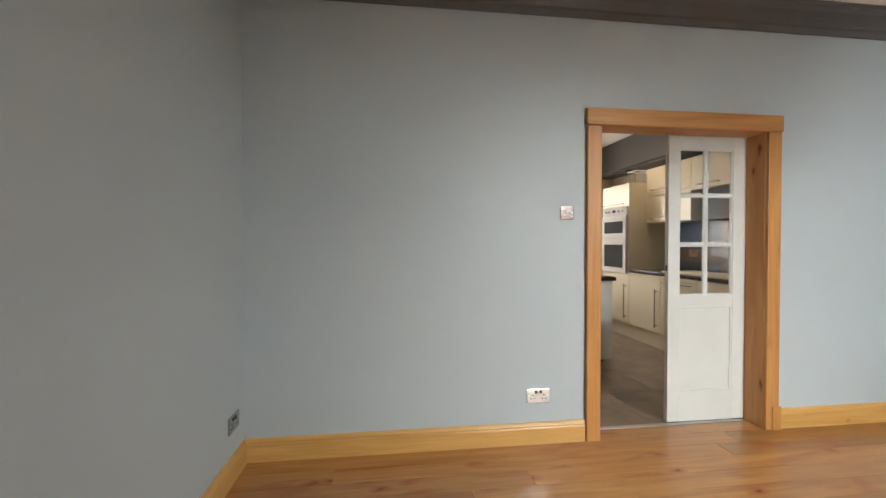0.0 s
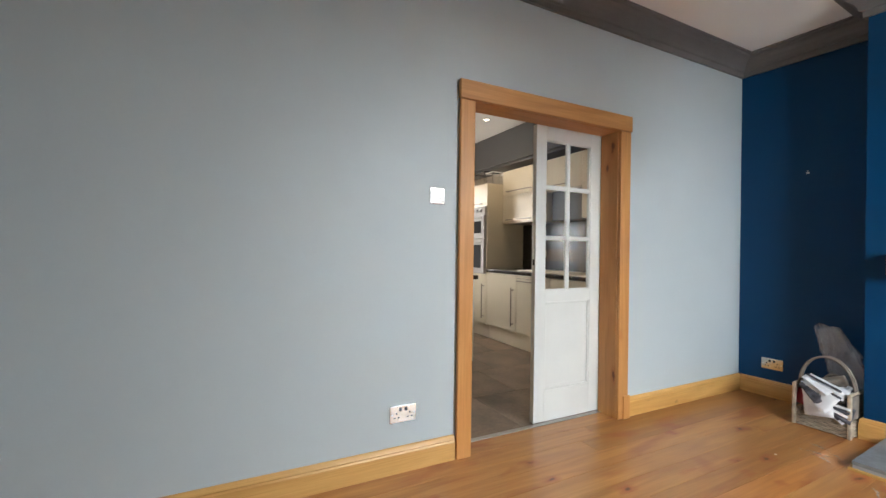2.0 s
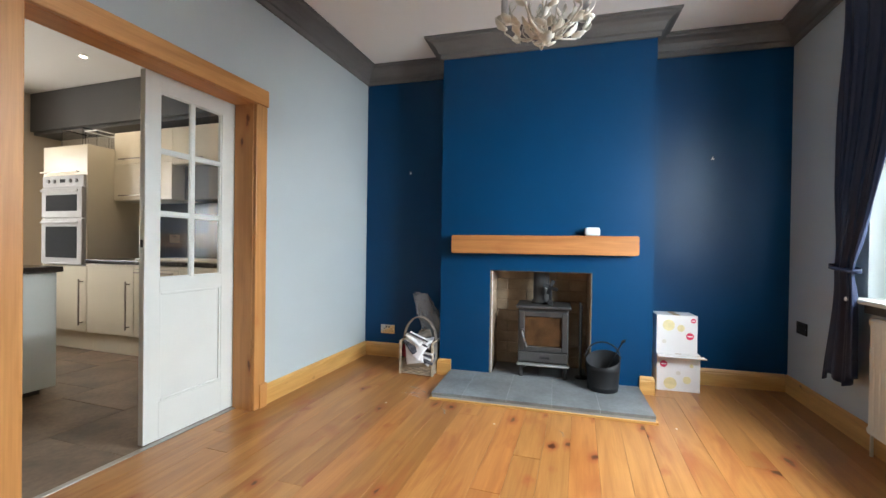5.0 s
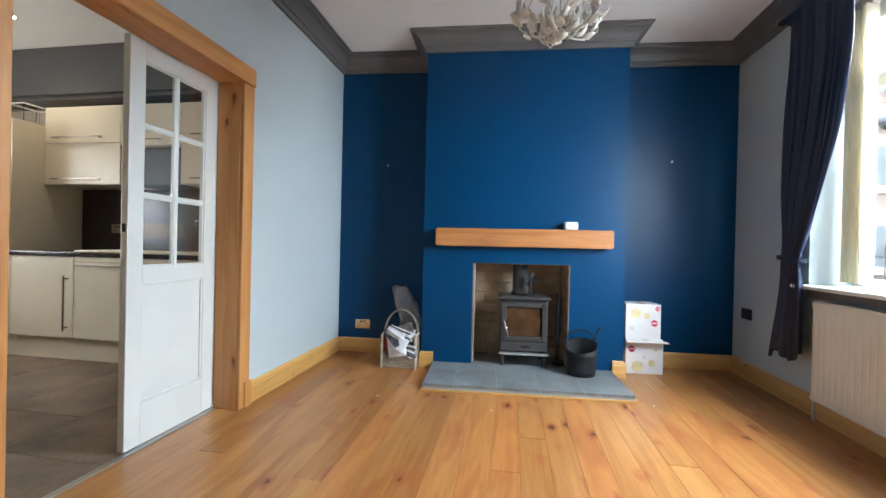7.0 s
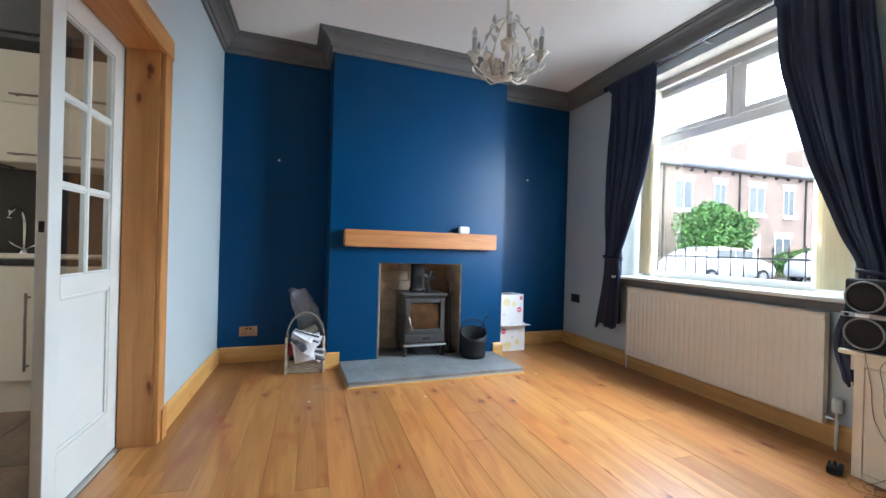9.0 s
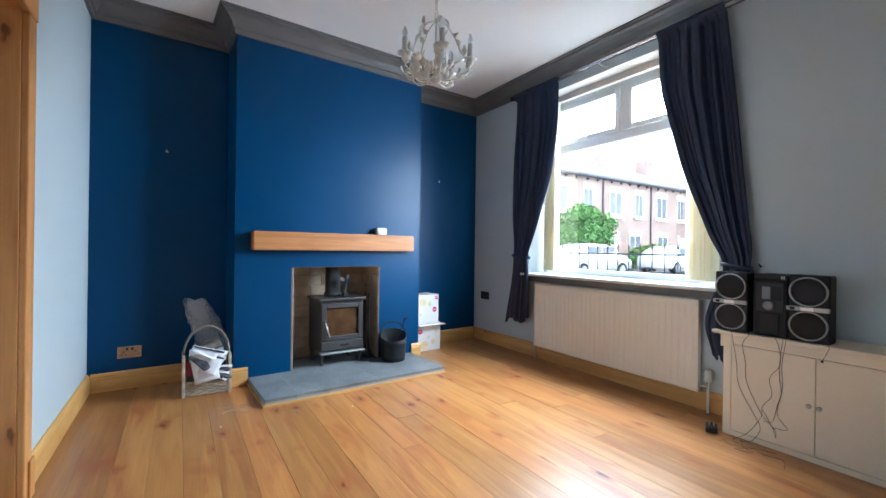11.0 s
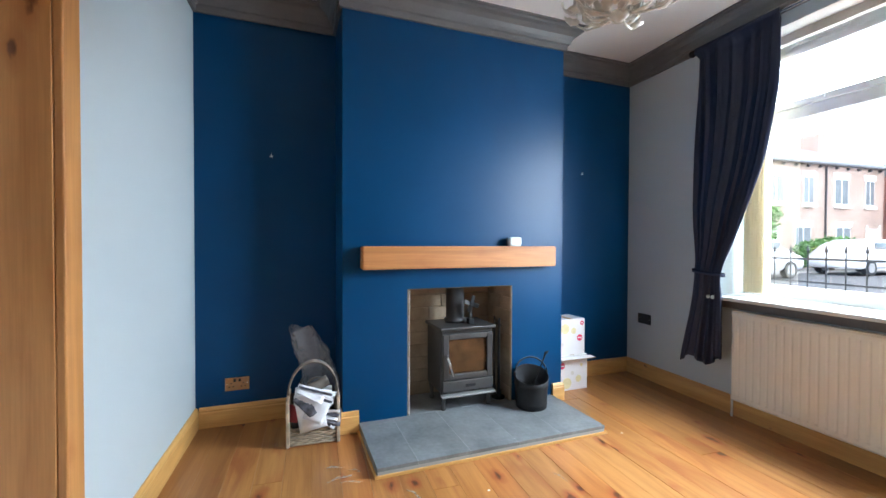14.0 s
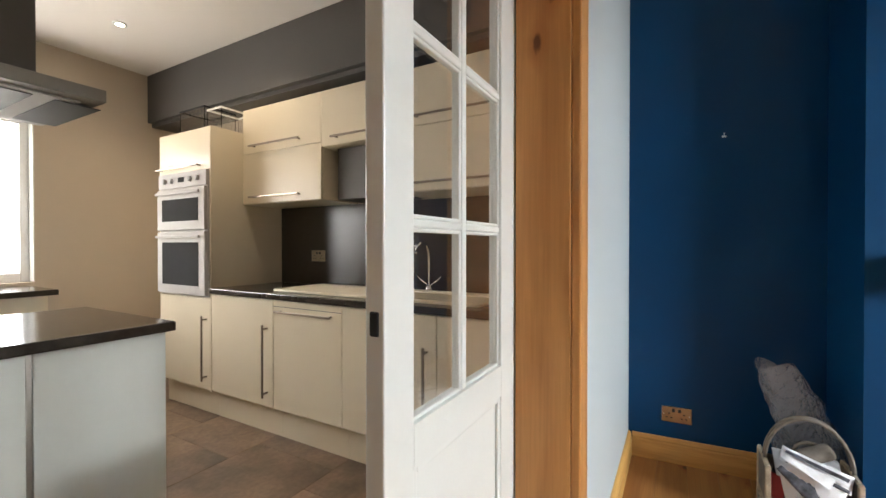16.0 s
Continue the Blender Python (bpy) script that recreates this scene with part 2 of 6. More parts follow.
M_CONE = surface("speaker_cone_cloth", (0.018, 0.019, 0.022), 0.85, vary=0.1, fine=500, bump=0.2)
M_SILVER = surface("silver_plastic", (0.36, 0.36, 0.36), 0.4, metal=0.4, vary=0.05, bump=0.0)
M_SCREEN = surface("dull_grey_plastic", (0.16, 0.165, 0.17), 0.35, metal=0.3, vary=0.05, bump=0.0)
M_HUB = surface("pale_grey_plastic", (0.50, 0.55, 0.58), 0.4, vary=0.03, bump=0.0)
M_CUPB = surface("cream_cupboard_paint", (0.82, 0.73, 0.57), 0.45, vary=0.05, big=2, bump=0.06)
M_CABLE = surface("brown_black_cable", (0.05, 0.032, 0.022), 0.55, bump=0)
M_IVORY = surface("distressed_ivory_metal", (0.72, 0.69, 0.61), 0.55, vary=0.18, big=14, fine=120, bump=0.15)
M_CANDLE = surface("candle_sleeve_grey", (0.56, 0.55, 0.53), 0.6, vary=0.08, bump=0.05)
M_BULB = glass("frosted_bulb", (0.95, 0.95, 0.95), 0.35)
M_WICKER = surface("pale_wicker", (0.46, 0.38, 0.28), 0.75, vary=0.3, big=18, fine=150, bump=0.3)
M_WICKERD = surface("grey_wicker_band", (0.20, 0.17, 0.14), 0.8, vary=0.25, big=18, bump=0.2)
M_PAPER = surface("white_paper", (0.78, 0.78, 0.80), 0.6, vary=0.05, big=8, bump=0.03)
M_PRINT = surface("printed_leaflet", (0.09, 0.09, 0.11), 0.5, vary=0.9, big=22, bump=0.0)
M_RED = surface("red_card", (0.35, 0.03, 0.05), 0.5, vary=0.1, bump=0.0)
M_CARD = surface("white_printed_carton", (0.76, 0.74, 0.74), 0.55, vary=0.04, bump=0.02)
M_CARDB = surface("brown_card_edge", (0.45, 0.32, 0.22), 0.8, vary=0.1)
M_PINK = surface("pink_red_print", (0.62, 0.03, 0.10), 0.5, vary=0.05, bump=0)
M_GOLD = surface("pale_yellow_print", (0.74, 0.65, 0.36), 0.55, vary=0.12, big=20, bump=0)
M_BLIND = surface("cream_blind_fabric", (0.84, 0.79, 0.66), 0.8, vary=0.06, big=3, fine=300, bump=0.08)
bt = M_BLIND.node_tree
thin = put(bt, "ShaderNodeBsdfTranslucent", Color=(0.90, 0.86, 0.74, 1))
blend = put(bt, "ShaderNodeMixShader", Fac=0.58)
bt.links.new(bt.nodes["Principled BSDF"].outputs["BSDF"], blend.inputs[1])
bt.links.new(thin.outputs["BSDF"], blend.inputs[2])
bt.links.new(blend.outputs["Shader"], bt.nodes["Material Output"].inputs["Surface"])
M_HEAD = surface("beige_window_head_paint", (0.56, 0.505, 0.44), 0.9, vary=0.05, big=3, bump=0.05, spec=0.05)
M_CREAM = surface("cream_gloss_unit", (0.75, 0.668, 0.52), 0.30, vary=0.02, big=1.5, bump=0.0, spread=0.05, spec=0.3)
M_ISLAND = surface("white_gloss_panel", (0.66, 0.69, 0.66), 0.2, vary=0.03, bump=0.0)
M_WORKTOP = surface("dark_brown_worktop", (0.030, 0.022, 0.018), 0.16, vary=0.3, big=30, fine=220, bump=0.02, spread=0.05)
M_SPLASH = surface("dark_splashback", (0.045, 0.036, 0.030), 0.22, vary=0.15, bump=0.02)
M_KWALL = surface("beige_kitchen_paint", (0.58, 0.495, 0.395), 0.65, vary=0.03, big=0.9, fine=120, bump=0.05)
M_HOOD = surface("satin_grey_hood_steel", (0.24, 0.225, 0.205), 0.4, metal=0.3, vary=0.06, bump=0.02)
M_SOFFIT = surface("grey_soffit_paint", (0.105, 0.10, 0.098), 0.6, vary=0.06, bump=0.05)
M_TILE = surface("brown_grey_stone_tile", (0.215, 0.150, 0.105), 0.46, vary=0.5, big=3, fine=40, bump=0.12)
M_TGROUT = surface("tile_grout", (0.13, 0.10, 0.08), 0.9)
M_ENAMEL = surface("white_oven_enamel", (0.50, 0.49, 0.48), 0.6, vary=0.02, bump=0.0, spec=0.2)
M_OVENGLASS = surface("dark_oven_glass", (0.055, 0.056, 0.058), 0.30, vary=0.1, bump=0, spread=0.03, spec=0.0)
M_SINK = surface("cream_sink_composite", (0.72, 0.64, 0.50), 0.3, vary=0.04, bump=0.02)
M_LAMP = glow("lit_downlight", (1.0, 0.86, 0.66), 14.0)
M_ROADS = surface("asphalt", (0.055, 0.055, 0.058), 0.9, vary=0.2, big=1, fine=60, bump=0.3)
M_PAVE = surface("concrete_ground", (0.30, 0.29, 0.275), 0.9, vary=0.15, big=0.5, fine=20, bump=0.2)
M_HOUSE = brickwork("pale_red_brick", (0.43, 0.315, 0.255), (0.37, 0.265, 0.21), (0.43, 0.36, 0.31))
M_HOUSE2 = brickwork("red_brick", (0.40, 0.180, 0.130), (0.33, 0.14, 0.10), (0.36, 0.28, 0.24))
M_STONE = surface("painted_stone_lintel", (0.68, 0.64, 0.58), 0.8, vary=0.08, bump=0.1)
M_ROOF = surface("slate_roof", (0.22, 0.225, 0.24), 0.7, vary=0.2, big=2, fine=12, bump=0.3)
M_GUTTER = surface("dark_gutter", (0.045, 0.04, 0.042), 0.6)
# base colour lightened to stand in for sky reflected in distant glass
M_PANE = surface("far_glass_painted_reflection", (0.16, 0.18, 0.19), 0.15, vary=0.2, bump=0)
M_BLUEDOOR = surface("blue_door_paint", (0.03, 0.12, 0.38), 0.4)
M_LEAF = surface("hedge_leaf", (0.10, 0.215, 0.040), 0.6, vary=0.45, big=3, fine=30, bump=0.1)
M_TREE = surface("tree_leaf", (0.06, 0.11, 0.05), 0.65, vary=0.4, big=1, fine=10, bump=0.1)
M_BARK = surface("bark", (0.14, 0.10, 0.07), 0.9, vary=0.25, big=6, bump=0.4)
M_CARW = surface("white_car_paint", (0.75, 0.76, 0.78), 0.2, vary=0.02, bump=0, coat=0.5)
M_CARN = surface("dark_blue_car_paint", (0.02, 0.035, 0.09), 0.2, vary=0.05, bump=0, coat=0.5)
M_TYRE = surface("tyre_rubber", (0.02, 0.02, 0.02), 0.9)
M_RAIL = surface("black_railing_paint", (0.015, 0.015, 0.017), 0.5, bump=0.05)

# ---- mesh helpers ----


def part(name, bm, material, parent=None, label="", smooth=False, m=None):
    me = bpy.data.meshes.new(name)
    if bm.faces:
        bmesh.ops.recalc_face_normals(bm, faces=bm.faces[:])
    bm.to_mesh(me)
    bm.free()
    me.materials.append(material)
    if smooth:
        me.polygons.foreach_set("use_smooth", [True] * len(me.polygons))
    ob = new(name, me)
    ob.parent = parent
    if m is not None:
        ob.matrix_basis = m
    if label:
        ob["label"] = label
    return ob


def thing(name, label, category, m=None, group="", kind=""):
    e = new(name)
    e.empty_display_size = 0.1
    if m is not None:
        e.matrix_basis = m
    return tagged(e, label, category, group, kind)


def box(bm, x0, x1, y0, y1, z0, z1, bevel=0.0, seg=2, m=None):
    vs = [bm.verts.new((x, y, z)) for x in (x0, x1) for y in (y0, y1) for z in (z0, z1)]
    fs = [bm.faces.new([vs[i] for i in f]) for f in ((0, 1, 3, 2), (4, 6, 7, 5), (0, 4, 5, 1), (2, 3, 7, 6), (0, 2, 6, 4), (1, 5, 7, 3))]
    out = vs
    if bevel:
        es = list({e for f in fs for e in f.edges})
        r = bmesh.ops.bevel(bm, geom=es, offset=bevel, segments=seg, affect="EDGES", profile=0.5, clamp_overlap=True)
        out = list({v for f in r["faces"] for v in f.verts} | {v for v in vs if v.is_valid})
    if m is not None:
        bmesh.ops.transform(bm, matrix=m, verts=out)
    return bm


def boxbm(*a, **k):
    return box(bmesh.new(), *a, **k)


def lathe(bm, profile, n=32, m=None, a0=0.0):
    """Turn a profile of (radius, z) about z."""
    rings = []
    for r, z in profile:
        rings.append([bm.verts.new((r * math.cos(a0 + 2 * math.pi * i / n), r * math.sin(a0 + 2 * math.pi * i / n), z)) for i in range(n)])
    for a, b in zip(rings, rings[1:]):
        for i in range(n):
            bm.faces.new((a[i], a[(i + 1) % n], b[(i + 1) % n], b[i]))
    for ring, flip in ((rings[0], True), (rings[-1], False)):
        bm.faces.new(ring[::-1] if flip else ring)
    if m is not None:
        bmesh.ops.transform(bm, matrix=m, verts=[v for r in rings for v in r])
    return bm


def tube(bm, pts, r, n=8, taper=None):
    """A round bar through points."""
    pts = [Vector(p) for p in pts]
    rings = []
    for i, p in enumerate(pts):
        d = (pts[min(i + 1, len(pts) - 1)] - pts[max(i - 1, 0)]).normalized()
        up = Vector((0, 0, 1)) if abs(d.z) < 0.9 else Vector((1, 0, 0))
        a = d.cross(up).normalized()
        b = d.cross(a).normalized()
        rr = r if taper is None else r + (taper - r) * i / (len(pts) - 1)
        rings.append([bm.verts.new(p + rr * (math.cos(2 * math.pi * k / n) * a + math.sin(2 * math.pi * k / n) * b)) for k in range(n)])
    for u, v in zip(rings, rings[1:]):
        for k in range(n):
            bm.faces.new((u[k], u[(k + 1) % n], v[(k + 1) % n], v[k]))
    bm.faces.new(rings[0][::-1])
    bm.faces.new(rings[-1])
    return bm


def arc(c, r, a0, a1, n, u, v):
    c, u, v = Vector(c), Vector(u), Vector(v)
    return [c + r * (math.cos(radians(a0 + (a1 - a0) * i / n)) * u + math.sin(radians(a0 + (a1 - a0) * i / n)) * v) for i in range(n + 1)]


def sweep(bm, profile, path):
    """Carry a closed profile of (out, z) along level points; out is to the left of the way walked, corners mitred."""
    pts = [Vector(p) for p in path]
    rings = []
    for i, p in enumerate(pts):
        ns = []
        for a, b in ((i - 1, i), (i, i + 1)):
            if a >= 0 and b < len(pts):
                d = (pts[b] - pts[a]).normalized()
                ns.append(Vector((-d.y, d.x)))
        n = sum(ns, Vector((0, 0)))
        n.normalize()
        k = 1 / max(0.3, n.dot(ns[0]))
        rings.append([bm.verts.new((p.x + n.x * o * k, p.y + n.y * o * k, z)) for o, z in profile])
    for a, b in zip(rings, rings[1:]):
        for i in range(len(profile)):
            j = (i + 1) % len(profile)
            bm.faces.new((a[i], a[j], b[j], b[i]))
    bm.faces.new(rings[0])
    bm.faces.new(rings[-1][::-1])
    return bm


def sheet(bm, rows):
    """A skin over rows of points."""
    vs = [[bm.verts.new(p) for p in r] for r in rows]
    for a, b in zip(vs, vs[1:]):
        for i in range(len(a) - 1):
            bm.faces.new((a[i], a[i + 1], b[i + 1], b[i]))
    return bm


def thick(ob, t, offset=0.0):
    s = ob.modifiers.new("thickness", "SOLIDIFY")
    s.thickness, s.offset = t, offset
    return ob


# ---- the plan ----
NY, SY, WX, CEIL = 2.48, -1.06, -1.04, 2.80
SKEW = 3.2
EAST = pose(3.78, 2.48, 0, 0, 0, SKEW)      # the east wall's own frame: x out of the room, y north


def east(x, y, z=0):
    return EAST @ Vector((x, y, z))


CBX, CB0, CB1 = -0.385, -0.875, -2.515       # chimney breast: face, north and south corner
SEY = -3.545                                 # south-east corner along the east wall
DX0, DX1, DTOP = 1.105, 2.268, 1.985         # doorway inside its lining
WIN0, WIN1, WINZ0, WINZ1 = 1.30, 3.06, 0.80, 2.57
KN, KE = 6.52, 3.47                          # kitchen: north wall, east wall
KCEIL = 2.77


def wall(name, bm, mat, label):
    return tagged(part(name, bm, mat), label, "wall", kind="structure")


# walls of the room
bm = boxbm(WX - 0.15, DX0 - 0.02, NY, 2.62, -0.1, 2.95)
box(bm, DX1 + 0.02, 3.80, NY, 2.62, -0.1, 2.95)
box(bm, DX0 - 0.02, DX1 + 0.02, NY, 2.62, DTOP + 0.02, 2.95)
wall("wall_north", bm, M_GREY, "pale blue-grey painted wall with a wide doorway")
wall("wall_west", boxbm(WX - 0.15, WX, -1.5, NY, -0.1, 2.95), M_GREY, "pale blue-grey painted plain wall")
bm = boxbm(WX, WIN0, -1.42, SY, -0.1, 2.95)
box(bm, WIN1, 4.4, -1.42, SY, -0.1, 2.95)
box(bm, WIN0, WIN1, -1.42, SY, -0.1, WINZ0)
box(bm, WIN0, WIN1, -1.42, SY, WINZ1, 2.95)
wall("wall_south", bm, M_GREY, "pale blue-grey painted wall with a large window")
bm = boxbm(0.06, 0.22, SEY - 0.4, 0.02, -0.1, 2.95)
box(bm, 0.0, 0.06, SEY - 0.4, CB0, -0.1, 2.95)
box(bm, 0.0, 0.06, CB0, 0.02, -0.1, 2.95)
for v in bm.verts:
    v.co = EAST @ v.co
wall("wall_east", bm, M_BLUE, "deep navy blue painted alcove wall")
F0, F1, FTOP = -1.295, -2.085, 0.892         # fire opening
bm = bmesh.new()
ends = [[bm.verts.new(EAST @ Vector((x, yy, zz))) for yy, zz in ((CB1, 0), (F1, 0), (F1, FTOP), (F0, FTOP), (F0, 0), (CB0, 0), (CB0, 2.90), (CB1, 2.90))] for x in (CBX, 0.0)]
for i in range(8):
    j = (i + 1) % 8
    bm.faces.new((ends[0][i], ends[0][j], ends[1][j], ends[1][i]))
for e in ends:
    for loop in ((0, 1, 2, 7), (2, 3, 6, 7), (3, 4, 5, 6)):
        bm.faces.new([e[i] for i in loop])
wall("wall_chimney_breast", bm, M_BLUE, "bright navy blue painted chimney breast with a square fire opening")
tagged(part("ceiling", boxbm(WX, 4.3, SY, NY, CEIL, CEIL + 0.1), M_CEIL), "smooth off-white painted ceiling", "ceiling", kind="structure")

# cornice
prof = [(0.0, 2.648), (0.020, 2.648), (0.022, 2.684), (0.036, 2.690), (0.042, 2.712), (0.058, 2.740), (0.084, 2.762), (0.112, 2.772), (0.116, 2.786), (0.135, 2.788), (0.135, CEIL), (0.0, CEIL)]
c = [(WX, SY), (east(0, SEY).x, SY), east(0, CB1).xy, east(CBX, CB1).xy, east(CBX, CB0).xy, east(0, CB0).xy, (east(0, 0).x, NY), (WX, NY), (WX, SY + 0.001)]
tagged(part("cornice", sweep(bmesh.new(), prof, c), M_CORN), "dark grey painted moulded plaster cornice", "cornice", kind="structure")

# skirting boards
SK = [(0.0, 0.0), (0.020, 0.0), (0.020, 0.098), (0.016, 0.106), (0.018, 0.113), (0.012, 0.126), (0.006, 0.133), (0.0, 0.133)]


def skirting(path, mat):
    tagged(part("baseboard", sweep(bmesh.new(), SK, path), mat), "varnished knotty pine skirting board", "baseboard", kind="structure")


skirting([(DX0 - 0.1, NY), (WX, NY)], M_SKIRTX)
skirting([east(0, 0).xy, (DX1 + 0.1, NY)], M_SKIRTX)
skirting([(WX, NY - 0.02), (WX, SY)], M_SKIRTY)
skirting([(WX + 0.02, SY), (0.30, SY)], M_SKIRTX)
skirting([(1.14, SY), (east(0, SEY).x, SY)], M_SKIRTX)
skirting([east(0, SEY + 0.02).xy, east(0, CB1).xy, east(CBX, CB1).xy, east(CBX, CB1 + 0.085).xy], M_SKIRTY)
skirting([east(CBX, CB0 - 0.10).xy, east(CBX, CB0).xy, east(0, CB0).xy, east(0, -0.02).xy], M_SKIRTY)

# doorway lining and architrave
dw = tagged(new("doorway_trim"), "orange-brown varnished pine door lining and architrave", "door frame", kind="structure")
for nm, b, mt in (("lining_post", (DX0 - 0.02, DX0, NY - 0.004, 2.625, 0, DTOP), M_ARCHZ), ("lining_post", (DX1, DX1 + 0.02, NY - 0.004, 2.625, 0, DTOP), M_ARCHZ),
                  ("lining_head", (DX0 - 0.02, DX1 + 0.02, NY - 0.004, 2.625, DTOP, DTOP + 0.02), M_ARCHX)):
    part(nm, boxbm(*b, bevel=0.002), mt, dw)
for nm, b, mt in (("architrave_post", (DX0 - 0.095, DX0 - 0.003, NY - 0.030, NY - 0.0045, 0, DTOP - 0.002), M_ARCHZ), ("architrave_post", (DX1 + 0.003, DX1 + 0.100, NY - 0.030, NY - 0.0045, 0, DTOP - 0.002), M_ARCHZ),
                  ("architrave_head", (DX0 - 0.100, DX1 + 0.110, NY - 0.033, NY - 0.0045, DTOP + 0.001, DTOP + 0.108), M_ARCHX)):
    part(nm, boxbm(*b, bevel=0.005), mt, dw)
part("plinth_block", boxbm(DX1 + 0.045, DX1 + 0.108, NY - 0.040, NY - 0.0305, 0, 0.16, bevel=0.003), M_ARCHZ, dw)
tagged(part("door_threshold", boxbm(DX0, DX1, 2.600, 2.632, -0.01, 0.006, bevel=0.002), M_STEEL), "thin pale metal threshold strip", "threshold", kind="structure")

# the half-glazed door leaf, on the kitchen side of the wall
LX0, LX1, LY0, LY1, LZ0, LZ1 = 1.685, 2.303, 2.630, 2.668, 0.010, 1.990
leaf = tagged(new("door_1"), "white painted half-glazed sliding door with six panes", "door", kind="structure")
GX = (1.770, 1.962, 1.980, 2.176)
bm = boxbm(LX0, GX[0], LY0, LY1, LZ0, LZ1, bevel=0.003)
part("stile", bm, M_WHITE, leaf)
part("stile", boxbm(GX[3], LX1, LY0, LY1, LZ0, LZ1, bevel=0.003), M_WHITE, leaf)
for z0, z1 in ((LZ0, 0.215), (0.810, 0.888), (1.895, LZ1)):
    part("rail", boxbm(GX[0], GX[3], LY0, LY1, z0, z1), M_WHITE, leaf)
part("lower_panel", boxbm(GX[0], GX[3], LY0 + 0.012, LY1 - 0.012, 0.215, 0.810), M_WHITE, leaf)
for x0, x1, z0, z1 in ((GX[0], GX[0] + 0.014, 0.215, 0.810), (GX[3] - 0.014, GX[3], 0.215, 0.810), (GX[0] + 0.014, GX[3] - 0.014, 0.215, 0.229), (GX[0] + 0.014, GX[3] - 0.014, 0.796, 0.810)):
    part("panel_bead", boxbm(x0, x1, LY0 + 0.003, LY0 + 0.0118, z0, z1, bevel=0.003), M_WHITE, leaf)
part("glazing_bar", boxbm(GX[1], GX[2], LY0 + 0.004, LY1 - 0.004, 0.888, 1.895, bevel=0.004), M_WHITE, leaf)
ZP = (0.900, 1.231, 1.247, 1.572, 1.588, 1.895)
for a, b in ((1.231, 1.247), (1.572, 1.588)):
    for x0, x1 in ((GX[0], GX[1]), (GX[2], GX[3])):
        part("glazing_bar", boxbm(x0, x1, LY0 + 0.005, LY1 - 0.005, a, b, bevel=0.004), M_WHITE, leaf)
for x0, x1 in ((GX[0], GX[1]), (GX[2], GX[3])):
    for z0, z1 in ((0.888, 1.231), (1.247, 1.572), (1.588, 1.895)):
        p = part("pane", boxbm(x0, x1, 2.647, 2.651, z0, z1), M_GLASS, leaf, "clear glass pane")
        p.visible_shadow = False
        for bx in ((x0, x0 + 0.008, z0, z1), (x1 - 0.008, x1, z0, z1), (x0 + 0.008, x1 - 0.008, z0, z0 + 0.008), (x0 + 0.008, x1 - 0.008, z1 - 0.008, z1)):
            part("glazing_bead", boxbm(bx[0], bx[1], LY0 + 0.007, 2.6465, bx[2], bx[3], bevel=0.003), M_WHITE, leaf)
part("door_lock", boxbm(LX0 - 0.003, LX0 + 0.010, 2.640, 2.658, 1.055, 1.095, bevel=0.003), M_DARK, leaf, "small dark metal finger lock")

# window
win = tagged(new("window_1"), "large white plastic window with two small top lights", "window", kind="structure")
FY0, FY1 = -1.375, -1.310


def bar(name, x0, x1, z0, z1, y0=FY0, y1=FY1, bevel=0.006):
    part(name, boxbm(x0, x1, y0, y1, z0, z1, bevel=bevel), M_PVC, win)


bar("window_frame", WIN0, WIN0 + 0.07, WINZ0, WINZ1)
bar("window_frame", WIN1 - 0.07, WIN1, WINZ0, WINZ1)
bar("window_frame", WIN0 + 0.07, WIN1 - 0.07, WINZ0, WINZ0 + 0.08)
bar("window_frame", WIN0 + 0.07, WIN1 - 0.07, WINZ1 - 0.08, WINZ1)
bar("transom", WIN0 + 0.07, WIN1 - 0.07, 2.030, 2.105)
bar("mullion", 2.14, 2.215, 2.105, WINZ1 - 0.08)
for x0, x1 in ((WIN0 + 0.07, 2.14), (2.215, WIN1 - 0.07)):
    z0, z1 = 2.105, WINZ1 - 0.08
    for b in ((x0, x0 + 0.045, z0, z1), (x1 - 0.045, x1, z0, z1), (x0 + 0.045, x1 - 0.045, z0, z0 + 0.045), (x0 + 0.045, x1 - 0.045, z1 - 0.045, z1)):
        bar("top_light_sash", b[0], b[1], b[2], b[3], FY0 + 0.004, FY1 + 0.018, 0.006)
    part("pane", boxbm(x0 + 0.045, x1 - 0.045, -1.346, -1.340, z0 + 0.045, z1 - 0.045), M_STREETGLASS, win).visible_shadow = False
    part("window_handle", boxbm((x0 + x1) / 2 - 0.05, (x0 + x1) / 2 + 0.05, FY1 + 0.018, FY1 + 0.036, z0 + 0.010, z0 + 0.028, bevel=0.004), M_PVC, win)
    part("trickle_vent", boxbm((x0 + x1) / 2 - 0.16, (x0 + x1) / 2 + 0.16, FY1 + 0.001, FY1 + 0.018, WINZ1 - 0.060, WINZ1 - 0.035, bevel=0.004), M_PVC, win)
part("pane", boxbm(WIN0 + 0.07, WIN1 - 0.07, -1.346, -1.340, WINZ0 + 0.08, 2.030), M_STREETGLASS, win).visible_shadow = False
part("window_sill", boxbm(WIN0 - 0.06, WIN1 + 0.03, FY1 + 0.002, -0.965, WINZ0 + 0.003, WINZ0 + 0.028, bevel=0.008), M_WHITE, win, "white painted deep window board")
part("head_lining", boxbm(WIN0 + 0.004, WIN1 - 0.004, FY1 + 0.021, SY - 0.002, WINZ1 - 0.0045, WINZ1 - 0.0005), M_HEAD, win, "beige painted window head")
